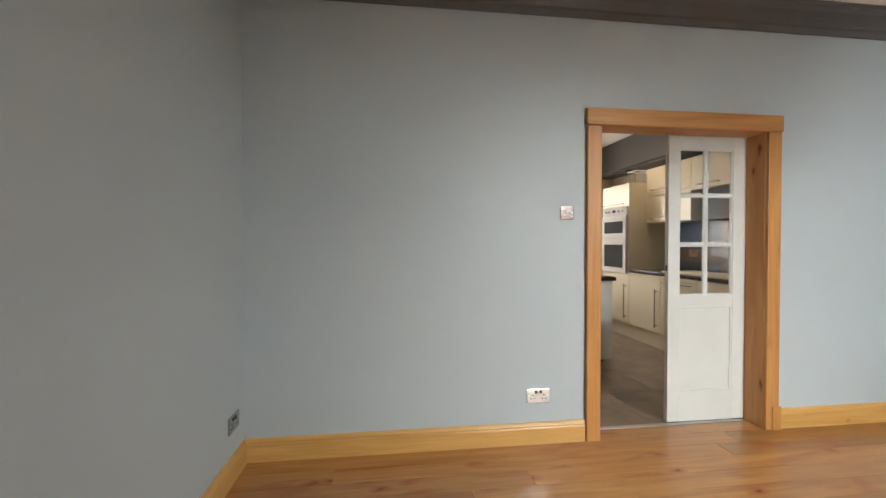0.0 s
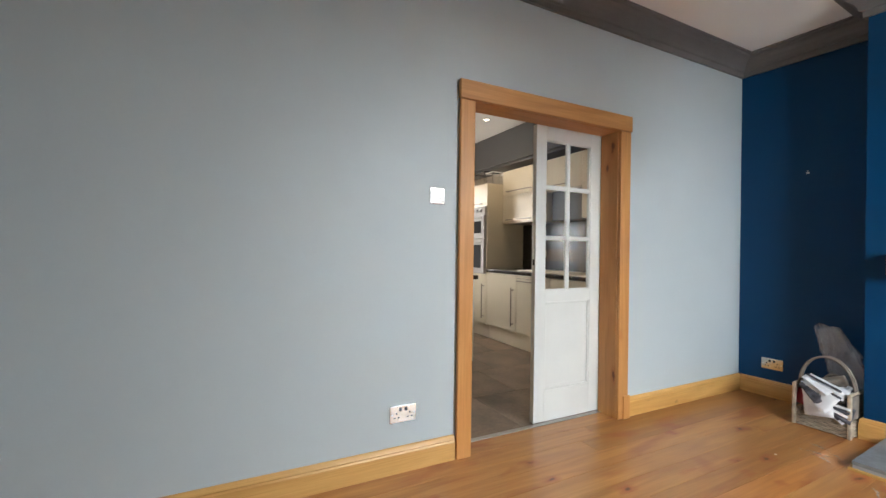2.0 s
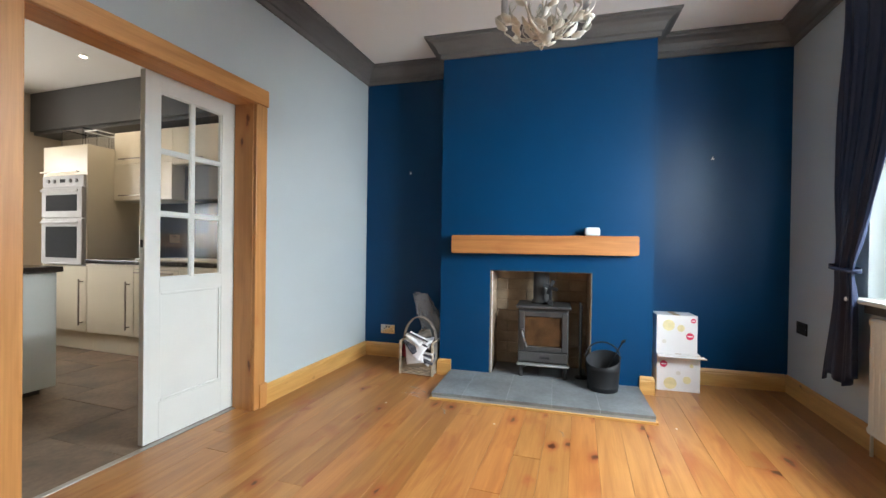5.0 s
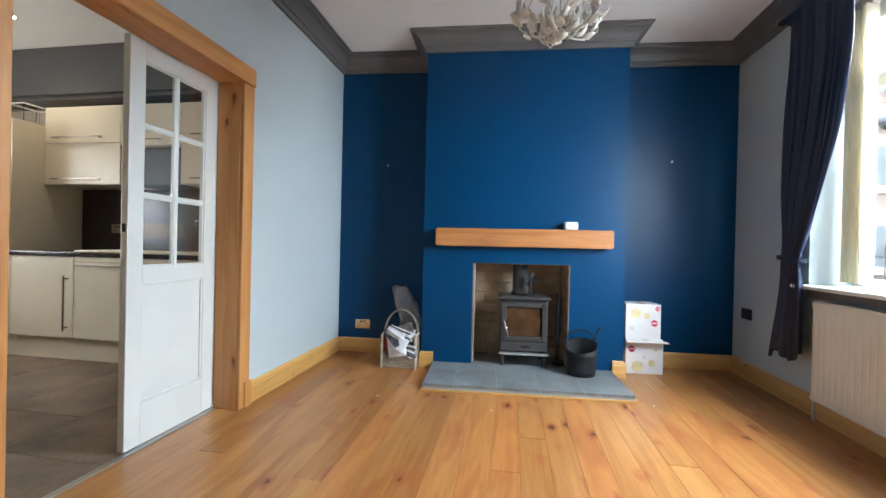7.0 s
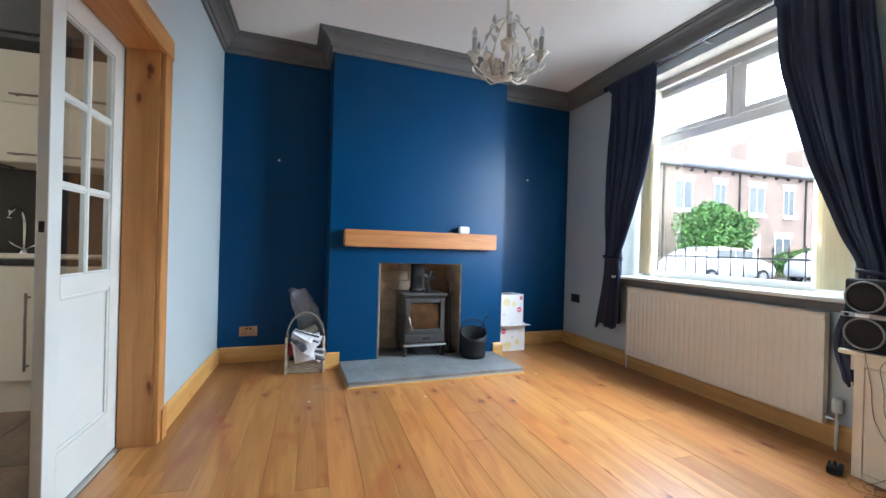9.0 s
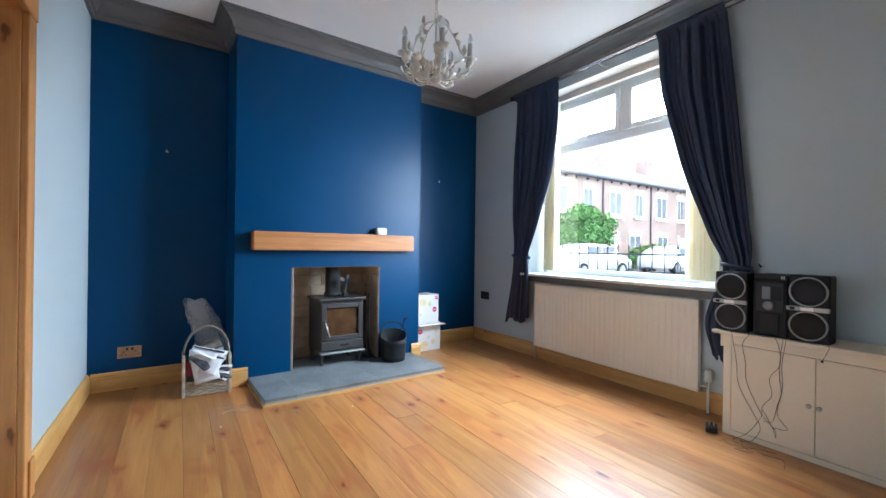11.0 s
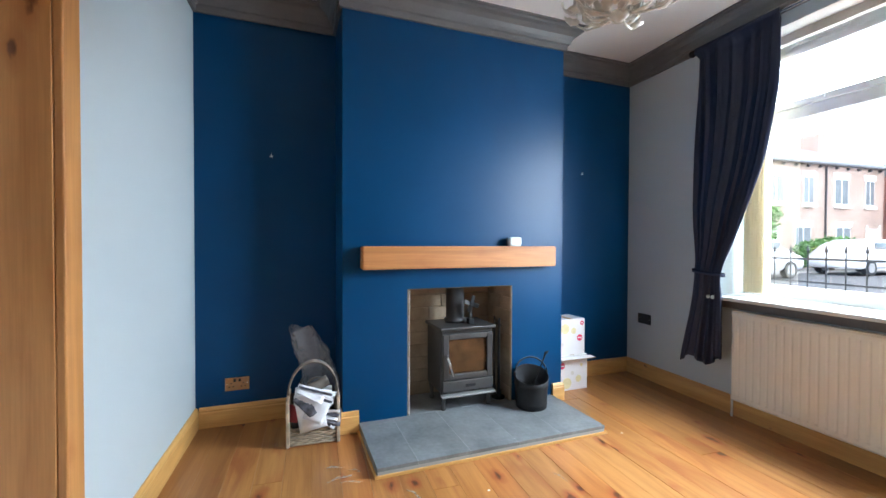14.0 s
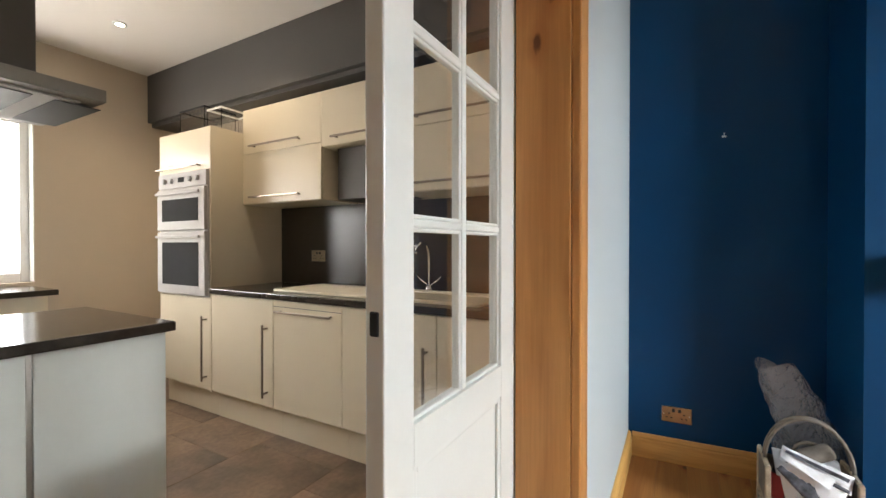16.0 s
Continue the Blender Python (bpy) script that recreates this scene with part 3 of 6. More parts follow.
# dark strip stands in for the band of wall shadow below the sill
part("sill_apron", boxbm(WIN0 - 0.02, WIN1 - 0.01, SY + 0.002, SY + 0.022, WINZ0 - 0.055, WINZ0 + 0.001, bevel=0.004), M_CORN, win, "dark grey strip painted as shade below the sill")

# ---- fireplace ----
rec = thing("fire_recess", "fire recess lined with buff sooty brick courses", "fire recess", EAST, kind="structure")
RB = -0.003                                    # back of the recess
part("lining_back", boxbm(RB - 0.012, RB, F1, F0, 0.0, FTOP), M_LINEJOINT, rec)
part("lining_top", boxbm(CBX + 0.01, RB - 0.012, F1, F0, FTOP - 0.006, FTOP - 0.001), M_SOOT, rec)
part("plaster_edge", boxbm(CBX + 0.0015, CBX + 0.030, F0 - 0.0170, F0 - 0.0154, 0.051, FTOP - 0.008), M_CEIL, rec, "thin white plaster edge")
for yy in (F1 + 0.0008, F0 - 0.0068):
    part("lining_side", boxbm(CBX + 0.002, RB - 0.0122, yy, yy + 0.006, 0.0, FTOP - 0.0065), M_LINEJOINT, rec)
rng = random.Random(2)
for r in range(9):
    z0, z1 = 0.052 + r * 0.094, 0.052 + r * 0.094 + 0.089
    z1 = min(z1, FTOP - 0.008)
    for face in range(3):
        a, end = (F1, F0) if face == 0 else (CBX + 0.012, RB - 0.012)
        p = a - (0.10 if r % 2 else 0.0)
        while p < end - 0.01:
            q = p + 0.262
            lo, hi = max(p, a), min(q - 0.006, end)
            if hi - lo > 0.02:
                d = 0.010 + rng.uniform(0, 0.005)
                if face == 0:
                    b = boxbm(RB - 0.012 - d, RB - 0.0125, lo + (0.016 if lo == a else 0), hi - (0.016 if hi == end else 0), z0, z1, bevel=0.003, seg=1)
                elif face == 1:
                    b = boxbm(lo, hi, F0 - d, F0 - 0.001, z0, z1, bevel=0.003, seg=1)
                else:
                    b = boxbm(lo, hi, F1 + 0.001, F1 + d, z0, z1, bevel=0.003, seg=1)
                part("brick", b, M_LINING, rec)
            p = q

hearth = thing("hearth", "blue-grey slate tiled hearth with a thin pale wood edge strip", "hearth", EAST)
HX0, H0, H1, HT = -0.958, -0.975, -2.425, 0.050
part("bed", boxbm(HX0 + 0.004, CBX, H1 + 0.004, H0 - 0.004, 0.001, 0.0300), M_GROUT, hearth)
part("joint_filling", boxbm(HX0 + 0.006, CBX - 0.002, H1 + 0.006, H0 - 0.006, 0.0301, 0.0496), M_GROUT, hearth, "pale flush grout between the slates")
part("recess_bed", boxbm(CBX + 0.001, RB - 0.030, F1 + 0.018, F0 - 0.018, 0.001, 0.030), M_GROUT, hearth)
cuts = [H1, -2.10, -1.80, -1.50, -1.196, H0]
for a, b in zip(cuts, cuts[1:]):
    part("slate_tile", boxbm(HX0 + 0.0012, CBX - 0.0017, a + 0.0012, b - 0.0012, 0.0302, HT + rng.uniform(0.0, 0.0004), bevel=0.0008, seg=1), M_SLATE, hearth)
for a, b in ((F1 + 0.019, -1.69), (-1.69, F0 - 0.019)):
    part("slate_tile", boxbm(CBX + 0.002, RB - 0.032, a + 0.001, b - 0.001, 0.0302, HT, bevel=0.003, seg=1), M_SLATE, hearth)
part("edge_strip", boxbm(HX0 - 0.012, HX0 - 0.0005, H1 - 0.012, H0 + 0.012, 0.0005, 0.016, bevel=0.002), M_SKIRTY, hearth, "pale pine edge strip")
part("edge_strip", boxbm(HX0, -0.40, H0 + 0.0005, H0 + 0.012, 0.0005, 0.016, bevel=0.002), M_SKIRTX, hearth, "pale pine edge strip")
part("edge_strip", boxbm(HX0, -0.42, H1 - 0.012, H1 - 0.0005, 0.0005, 0.016, bevel=0.002), M_SKIRTX, hearth, "pale pine edge strip")

mant = thing("mantel_beam", "chunky orange-brown oak mantel beam on the blue wall", "mantel shelf", EAST @ pose(CBX - 0.045, -1.692, 1.030))
bm = bmesh.new()
box(bm, -0.0445, 0.0445, -0.7075, 0.7075, 0, 0.145)
bmesh.ops.subdivide_edges(bm, edges=[e for e in bm.edges if abs((e.verts[0].co - e.verts[1].co).y) > 0.5], cuts=22)
bmesh.ops.bevel(bm, geom=[e for e in bm.edges if e.calc_face_angle(0) > 0.5], offset=0.007, segments=2, affect="EDGES", clamp_overlap=True)
for v in bm.verts:
    if v.co.z > 0.01 and v.co.x < 0.04:
        v.co.x += 0.0022 * noise.noise((v.co.y * 7, v.co.z * 9, 1.0))
        v.co.z += 0.0022 * noise.noise((v.co.y * 6, v.co.x * 30, 5.0))
part("beam", bm, M_BEAM, mant)

hub = thing("wireless_hub", "small pale grey rounded plastic box standing on the mantel beam", "router", EAST @ pose(CBX - 0.045, -2.075, 1.1752, 0, 0, 12))
part("case", boxbm(-0.020, 0.018, -0.058, 0.058, 0, 0.066, bevel=0.0175, seg=4), M_HUB, hub, smooth=True)
part("back_shell", boxbm(0.0185, 0.030, -0.046, 0.056, 0.004, 0.060, bevel=0.005), M_DARK, hub, "dark grey back shell")

# ---- stove ----
stv = thing("wood_stove", "dark grey cast-iron wood burning stove on four short legs", "stove", EAST @ pose(-0.042, 0, 0.0505))
SX0, SX1, S0, S1 = -0.375, -0.060, -1.928, -1.518
part("body", boxbm(SX0 + 0.020, SX1, S0 + 0.012, S1 - 0.012, 0.116, 0.5475, bevel=0.008), M_IRON, stv)
part("top_plate", boxbm(SX0 - 0.012, SX1 + 0.006, S0 - 0.006, S1 + 0.006, 0.5480, 0.572, bevel=0.008), M_IRON, stv)
dr = part("door", boxbm(SX0 - 0.004, SX0 + 0.0195, S0 + 0.018, S0 + 0.062, 0.211, 0.524, bevel=0.006), M_IRON, stv, "iron door with a large glass")
for b in ((S1 - 0.062, S1 - 0.018, 0.211, 0.524), (S0 + 0.062, S1 - 0.062, 0.211, 0.250), (S0 + 0.062, S1 - 0.062, 0.486, 0.524)):
    part("door_frame", boxbm(SX0 - 0.004, SX0 + 0.0195, b[0], b[1], b[2], b[3], bevel=0.005), M_IRON, dr)
part("door_glass", boxbm(SX0 + 0.006, SX0 + 0.010, S0 + 0.062, S1 - 0.062, 0.250, 0.486), M_STOVEGLASS, dr, "smoked stove glass").visible_shadow = False
part("fire_brick", boxbm(SX0 + 0.0125, SX0 + 0.019, S0 + 0.064, S1 - 0.064, 0.252, 0.484, bevel=0.002), M_FIREBACK, stv, "dark brown sooty fire brick behind the glass")
part("lower_front", boxbm(SX0 - 0.006, SX0 + 0.0195, S0 + 0.016, S1 - 0.016, 0.128, 0.206, bevel=0.006), M_IRON, stv)
part("air_slider", boxbm(SX0 - 0.012, SX0 - 0.0065, -1.775, -1.700, 0.156, 0.176, bevel=0.003), M_BLACK, stv, "black air slider")
part("ash_lip", boxbm(SX0 - 0.035, SX0 + 0.019, S0 + 0.004, S1 - 0.004, 0.102, 0.1155, bevel=0.004), M_SILVER, stv, "pale ash lip")
for yy in (S0 + 0.035, S1 - 0.035):
    for xx in (SX0 + 0.035, SX1 - 0.035):
        bm = lathe(bmesh.new(), [(0.016, 0.0), (0.018, 0.008), (0.013, 0.05), (0.022, 0.1155)], 12, pose(xx, yy, 0))
        part("leg", bm, M_IRON, stv, smooth=False)
hd = part("door_handle", tube(bmesh.new(), [(SX0 - 0.022, S1 - 0.046, 0.375), (SX0 - 0.030, S1 - 0.062, 0.310), (SX0 - 0.026, S1 - 0.084, 0.245)], 0.0075, 8), M_CHROME, stv, "slim silver door handle", True)
part("handle_boss", lathe(bmesh.new(), [(0.010, 0.0), (0.010, 0.016), (0.006, 0.019)], 14, pose(SX0 - 0.0045, S1 - 0.045, 0.378, 0, -90, 0)), M_IRON, hd)
fl = part("flue_pipe", lathe(bmesh.new(), [(0.078, 0.5725), (0.078, 0.60), (0.066, 0.605), (0.064, 0.835)], 32, pose(-0.185, -1.70, 0)), M_IRON, stv, "dark grey flue pipe", True)
dm = part("fan_base", boxbm(-0.315, -0.270, -1.795, -1.755, 0.5725, 0.610, bevel=0.004), M_BLACK, stv, "small black stove-top heat fan")
part("fan_post", boxbm(-0.300, -0.286, -1.786, -1.764, 0.610, 0.690, bevel=0.003), M_BLACK, dm)
for k in range(4):
    bm = bmesh.new()
    box(bm, -0.002, 0.002, 0.008, 0.060, -0.016, 0.016, bevel=0.0015, seg=1, m=pose(-0.310, -1.775, 0.715, 20 + 90 * k, 0, 0) @ pose(0, 0, 0, 0, 20, 0))
    part("fan_blade", bm, M_BLACK, dm)
part("fan_hub", lathe(bmesh.new(), [(0.014, -0.008), (0.014, 0.022)], 12, pose(-0.310, -1.775, 0.715, 0, 90, 0)), M_BLACK, dm)

# fire irons hanging beside the stove
irons = thing("fire_irons", "black iron companion set with hanging fire tools", "fire tools", EAST @ pose(-0.300, -2.018, 0.0505))
part("base", lathe(bmesh.new(), [(0.050, 0), (0.050, 0.010), (0.012, 0.016)], 20), M_BLACK, irons, smooth=True)
part("stand", tube(bmesh.new(), [(0, 0, 0.01), (0, 0, 0.28), (0, 0, 0.58)], 0.006), M_BLACK, irons)
part("crossbar", tube(bmesh.new(), [(-0.045, 0, 0.545), (0, 0, 0.55), (0.045, 0, 0.545)], 0.005), M_BLACK, irons)
for x in (-0.042, 0.042):
    part("fire_tool", tube(bmesh.new(), [(x, 0.012, 0.60), (x, 0.012, 0.545), (x * 1.05, 0.014, 0.33), (x * 0.95, 0.010, 0.08)], 0.0055), M_BLACK, irons)
    part("tool_head", boxbm(x - 0.020, x + 0.020, 0.004, 0.016, 0.020, 0.080, bevel=0.004), M_BLACK, irons)

# coal scuttle
sc = thing("coal_scuttle", "black enamelled metal coal scuttle with a bail handle", "coal scuttle", pose(3.368, 0.297, 0.0505, 0, 0, 15) @ Matrix.Diagonal((0.95, 0.95, 1, 1)))
bm = bmesh.new()
n = 40
prof = [(0.103, 0.0), (0.112, 0.006), (0.112, 0.030), (0.116, 0.034), (0.114, 0.040), (0.120, 0.15), (0.124, 0.156), (0.122, 0.162), (0.124, 1.0)]
rings = []
for r, z in prof + [(0.119, 1.0), (0.112, 0.10)]:
    ring = []
    for i in range(n):
        a = 2 * math.pi * i / n
        zz = z if z < 1 else 0.226 + 0.040 * math.cos(a + 0.6)
        out = r + (0.004 * max(0, math.cos(a - math.pi + 0.6)) if z == 1.0 else 0)
        ring.append(bm.verts.new((out * math.cos(a), out * math.sin(a), zz)))
    rings.append(ring)
for a, b in zip(rings, rings[1:]):
    for i in range(n):
        bm.faces.new((a[i], a[(i + 1) % n], b[(i + 1) % n], b[i]))
bm.faces.new(rings[0][::-1])
bm.faces.new(rings[-1])
part("bucket", bm, M_BLACK, sc, smooth=True)
part("bail_handle", tube(bmesh.new(), arc((0, 0, 0.240), 0.123, 0, 180, 20, (0.35, 0.94, 0), (0.30, -0.10, 0.80)), 0.006), M_BLACK, sc, "arched black wire handle", True)
for s in (-1, 1):
    part("handle_lug", lathe(bmesh.new(), [(0.014, 0), (0.014, 0.010)], 12, pose(0.043 * s, 0.117 * s, 0.240, 0, 90, 70)), M_BLACK, sc)
sh = thing("coal_shovel", "thin black poker leaning in the coal scuttle", "poker", pose(3.368, 0.304, 0.064))
part("shaft", tube(bmesh.new(), [(-0.01, 0.03, 0.0), (0.02, -0.05, 0.16), (0.035, -0.132, 0.32)], 0.005), M_BLACK, sh)
part("grip", tube(bmesh.new(), [(0.035, -0.132, 0.32), (0.037, -0.142, 0.345), (0.040, -0.162, 0.352), (0.036, -0.150, 0.337)], 0.008), M_BLACK, sh, smooth=True)
bm = bmesh.new()
for k in range(26):
    r = random.Random(k)
    bmesh.ops.create_icosphere(bm, subdivisions=1, radius=r.uniform(0.018, 0.032), matrix=pose(r.uniform(-0.055, 0.055), r.uniform(-0.055, 0.055), 0.075 + r.uniform(0, 0.035), r.uniform(0, 90), r.uniform(0, 90)))
coal = tagged(part("coal", bm, M_SOCKET, m=pose(3.368, 0.304, 0.0600)), "black lumps of coal inside the scuttle", "coal", kind="stuff")

# ---- basket of papers ----
bk = thing("log_basket", "pale wicker carrying basket with an arched handle, full of papers", "basket", pose(3.345, 1.76, 0, 0, 0, 0))
BW, BD = 0.143, 0.20
for r in range(9):
    z = 0.010 + r * 0.0115
    for side in range(4):
        pts = []
        for i in range(13):
            t = i / 12 * 2 - 1
            wv = 0.004 * math.sin(i * math.pi / 1.5 + r * math.pi)
            pts.append({0: (wv, t * BW, z), 1: (BD + wv, t * BW, z), 2: (BD / 2 + t * BD / 2, -BW + wv, z), 3: (BD / 2 + t * BD / 2, BW + wv, z)}[side])
        part("weave", tube(bmesh.new(), pts, 0.0046, 5), M_WICKER, bk)
for sy in (-1, 1):
    for xx in (0.0, BD):
        part("post", boxbm(xx - 0.010, xx + 0.010, sy * BW - 0.010, sy * BW + 0.010, 0.0, 0.270, bevel=0.004), M_WICKER, bk)
    part("side_panel", boxbm(0.011, BD - 0.011, sy * (BW + 0.002) - 0.004, sy * (BW + 0.002) + 0.004, 0.115, 0.262, bevel=0.003), M_WICKERD, bk)
    part("side_rim", tube(bmesh.new(), [(-0.01, sy * BW, 0.272), (BD / 2, sy * BW, 0.278), (BD + 0.01, sy * BW, 0.272)], 0.010, 6), M_WICKER, bk)
part("base", boxbm(0.006, BD - 0.006, -BW + 0.006, BW - 0.006, 0.002, 0.012), M_WICKERD, bk)
part("back_panel", boxbm(BD - 0.004, BD + 0.004, -BW + 0.011, BW - 0.011, 0.115, 0.25, bevel=0.003), M_WICKERD, bk)
for xx in (BD * 0.35, BD * 0.5):
    part("handle", tube(bmesh.new(), [(xx, BW * math.cos(a), 0.278 + 0.195 * math.sin(a)) for a in [math.pi * i / 20 for i in range(21)]], 0.0068, 7), M_WICKERD, bk, "grey-brown arched wicker handle", True)
part("handle_scroll", tube(bmesh.new(), arc((BD * 0.7, -0.02, 0.30), 0.055, 0, 300, 20, (0, 1, 0), (0, 0, 1)), 0.007, 6), M_WICKERD, bk, smooth=True)


def paper(name, label, cat, w, h, m, mat, bend=0.02, seed=0):
    r = random.Random(seed)
    rows = []
    for j in range(9):
        row = []
        for i in range(7):
            u, v = i / 6 - 0.5, j / 8 - 0.5
            row.append((u * w, v * h, bend * math.sin(3 * u + 2 * v + seed) + 0.25 * bend * math.sin(9 * v + 5 * u * seed)))
        rows.append(row)
    ob = thick(part(name, sheet(bmesh.new(), rows), mat, smooth=True, m=m), 0.0015)
    return tagged(ob, label, cat, "papers in the basket")


B = pose(3.345, 1.76, 0)
paper("letter", "crumpled white paper sheet tipped out of the basket", "paper", 0.155, 0.215, B @ pose(-0.004, 0.016, 0.205, 74, 12, -90) @ pose(0, 0, 0, 0, 0, 22), M_PAPER, 0.014, 1)
paper("letter", "dark printed letter lying across the basket", "paper", 0.180, 0.100, B @ pose(0.014, -0.070, 0.150, 70, -20, -90) @ pose(0, 0, 0, 0, 0, -25), M_PRINT, 0.008, 2)
paper("leaflet", "dark printed glossy leaflet in the basket", "leaflet", 0.150, 0.090, B @ pose(0.010, -0.075, 0.185, 66, 10, -90) @ pose(0, 0, 0, 0, 0, -40), M_PRINT, 0.010, 3)
paper("magazine", "grey and white magazine lying tilted on top", "magazine", 0.230, 0.075, B @ pose(0.030, -0.015, 0.292, 45, 8, -90) @ pose(0, 0, 0, 0, 0, -12), M_PAPER, 0.006, 4)
paper("magazine", "white magazine under the others", "magazine", 0.22, 0.15, B @ pose(0.085, 0.000, 0.262, 30, 5, -90), M_PAPER, 0.010, 5)
paper("leaflet", "red card folder standing in the basket", "leaflet", 0.06, 0.10, B @ pose(0.020, 0.112, 0.190, 80, 10, -90), M_RED, 0.005, 6)
paper("leaflet", "dark printed leaflets packed in the basket", "leaflet", 0.24, 0.16, B @ pose(0.050, 0.0, 0.170, 85, 0, -90), M_PRINT, 0.008, 7)
paper("letter", "white printed letter jutting from the basket", "paper", 0.120, 0.170, B @ pose(-0.012, -0.030, 0.225, 62, -14, -90) @ pose(0, 0, 0, 0, 0, -38), M_PAPER, 0.010, 8)
paper("leaflet", "grey printed leaflet tucked among the papers", "leaflet", 0.070, 0.150, B @ pose(-0.010, 0.040, 0.245, 70, 5, -90) @ pose(0, 0, 0, 0, 0, 48), M_PRINT, 0.008, 9)
paper("letter", "narrow white envelope across the basket top", "envelope", 0.170, 0.045, B @ pose(-0.004, 0.020, 0.300, 50, 6, -90) @ pose(0, 0, 0, 0, 0, -24), M_PAPER, 0.006, 10)
for k in range(5):
    paper("letter", "thin folded white papers fanned out in the basket", "paper", 0.150, 0.016, B @ pose(-0.008 - 0.002 * k, -0.055 - 0.006 * k, 0.128 + 0.017 * k, 78, 0, -90) @ pose(0, 0, 0, 0, 0, -30 + 6 * k), M_PAPER if k % 2 == 0 else M_PRINT, 0.004, 20 + k)
for k in range(3):
    paper("magazine", "dark-striped magazine edge lying across the papers", "magazine", 0.200, 0.014, B @ pose(0.004, -0.012, 0.318 - 0.022 * k, 50, 8, -90) @ pose(0, 0, 0, 0, 0, -13), M_PRINT if k % 2 == 0 else M_PAPER, 0.004, 30 + k)
can = thing("paper_roll", "brown rolled paper tube lying on the papers", "paper roll", B @ pose(0.115, -0.03, 0.315, 70, 0, 20))
part("tube", lathe(bmesh.new(), [(0.032, -0.06), (0.034, -0.05), (0.034, 0.05), (0.032, 0.06)], 20), M_WICKERD, can, smooth=True)

# crumpled clear plastic sheet behind the basket
rows = []
rr = random.Random(11)
for j in range(25):
    v = j / 24
    z = 0.02 + 0.62 * v
    cy = 1.648 + 0.190 * v * v ** 0.4
    wd = 0.170 * (1 - 0.60 * v) + 0.014 * math.sin(9 * v)
    row = []
    for i in range(21):
        a = 2 * math.pi * i / 20
        k = 1 + 0.45 * noise.noise((3 * math.cos(a), 3 * math.sin(a), 6 * v))
        row.append((3.640 + 0.060 * k * math.cos(a) * (1 - 0.3 * v), cy + wd * k * math.sin(a), z + 0.02 * math.sin(2 * a)))
    rows.append(row)
m_bag, nt, b = nodes_of("clear_crumpled_plastic")
b.inputs["Base Color"].default_value = (0.66, 0.68, 0.71, 1)
b.inputs["Roughness"].default_value = 0.10
b.inputs["Specular IOR Level"].default_value = 1.0
b.inputs["Alpha"].default_value = 0.36
nz = put(nt, "ShaderNodeTexNoise", Scale=14.0, Detail=5.0)
bp = put(nt, "ShaderNodeBump", Strength=1.0, Distance=0.03)
nt.links.new(nz.outputs["Fac"], bp.inputs["Height"]), nt.links.new(bp.outputs["Normal"], b.inputs["Normal"])
tagged(part("plastic_wrap", sheet(bmesh.new(), rows), m_bag, smooth=True), "crumpled clear grey plastic wrap standing behind the basket", "plastic wrap")

# ---- cartons in the alcove ----


def carton(label, m, w, d, h, flap, dots):
    c = thing("carton", label, "cardboard box", m, "white cartons")
    part("box", boxbm(0, d, 0, w, 0, h, bevel=0.003), M_CARD, c)
    part("tape", boxbm(-0.001, d + 0.001, w / 2 - 0.024, w / 2 + 0.024, h + 0.0003, h + 0.0012), M_CARDB, c, "brown tape strip")
    if flap:
        part("flap", boxbm(-0.060, 0.0, -0.02, w, h - 0.012, h - 0.008, m=pose(0, 0, 0, 0, -3, 0)), M_CARD, c)
        part("flap_edge", boxbm(-0.062, -0.0605, -0.02, w, h - 0.013, h - 0.007, m=pose(0, 0, 0, 0, -3, 0)), M_CARDB, c)
    for y, z, r, mt in dots:
        part("printed_mark", lathe(bmesh.new(), [(r, 0), (r, 0.0012)], 20, pose(-0.0002, y, z, 0, -90, 0)), mt, c)
        if mt is M_PINK:
            part("printed_bar", boxbm(-0.0020, -0.0015, y - r * 0.7, y + r * 0.7, z - r * 0.16, z + r * 0.16), M_CARD, c)
    return c


carton("white printed carton with yellow flowers and an open flap", pose(3.690, -0.405, 0, 0, 0, 4), 0.300, 0.215, 0.285, True, ((0.205, 0.06, 0.045, M_GOLD), (0.09, 0.09, 0.028, M_GOLD), (0.252, 0.205, 0.026, M_PINK), (0.15, 0.14, 0.016, M_STONE), (0.06, 0.20, 0.014, M_GOLD)))
carton("white printed carton stacked on another carton", pose(3.700, -0.385, 0.2866, 0, 0, 5), 0.285, 0.200, 0.292, False, ((0.200, 0.215, 0.042, M_GOLD), (0.115, 0.195, 0.026, M_GOLD), (0.052, 0.135, 0.027, M_PINK), (0.03, 0.255, 0.018, M_PINK), (0.23, 0.09, 0.016, M_STONE)))

# ---- sockets and switches ----


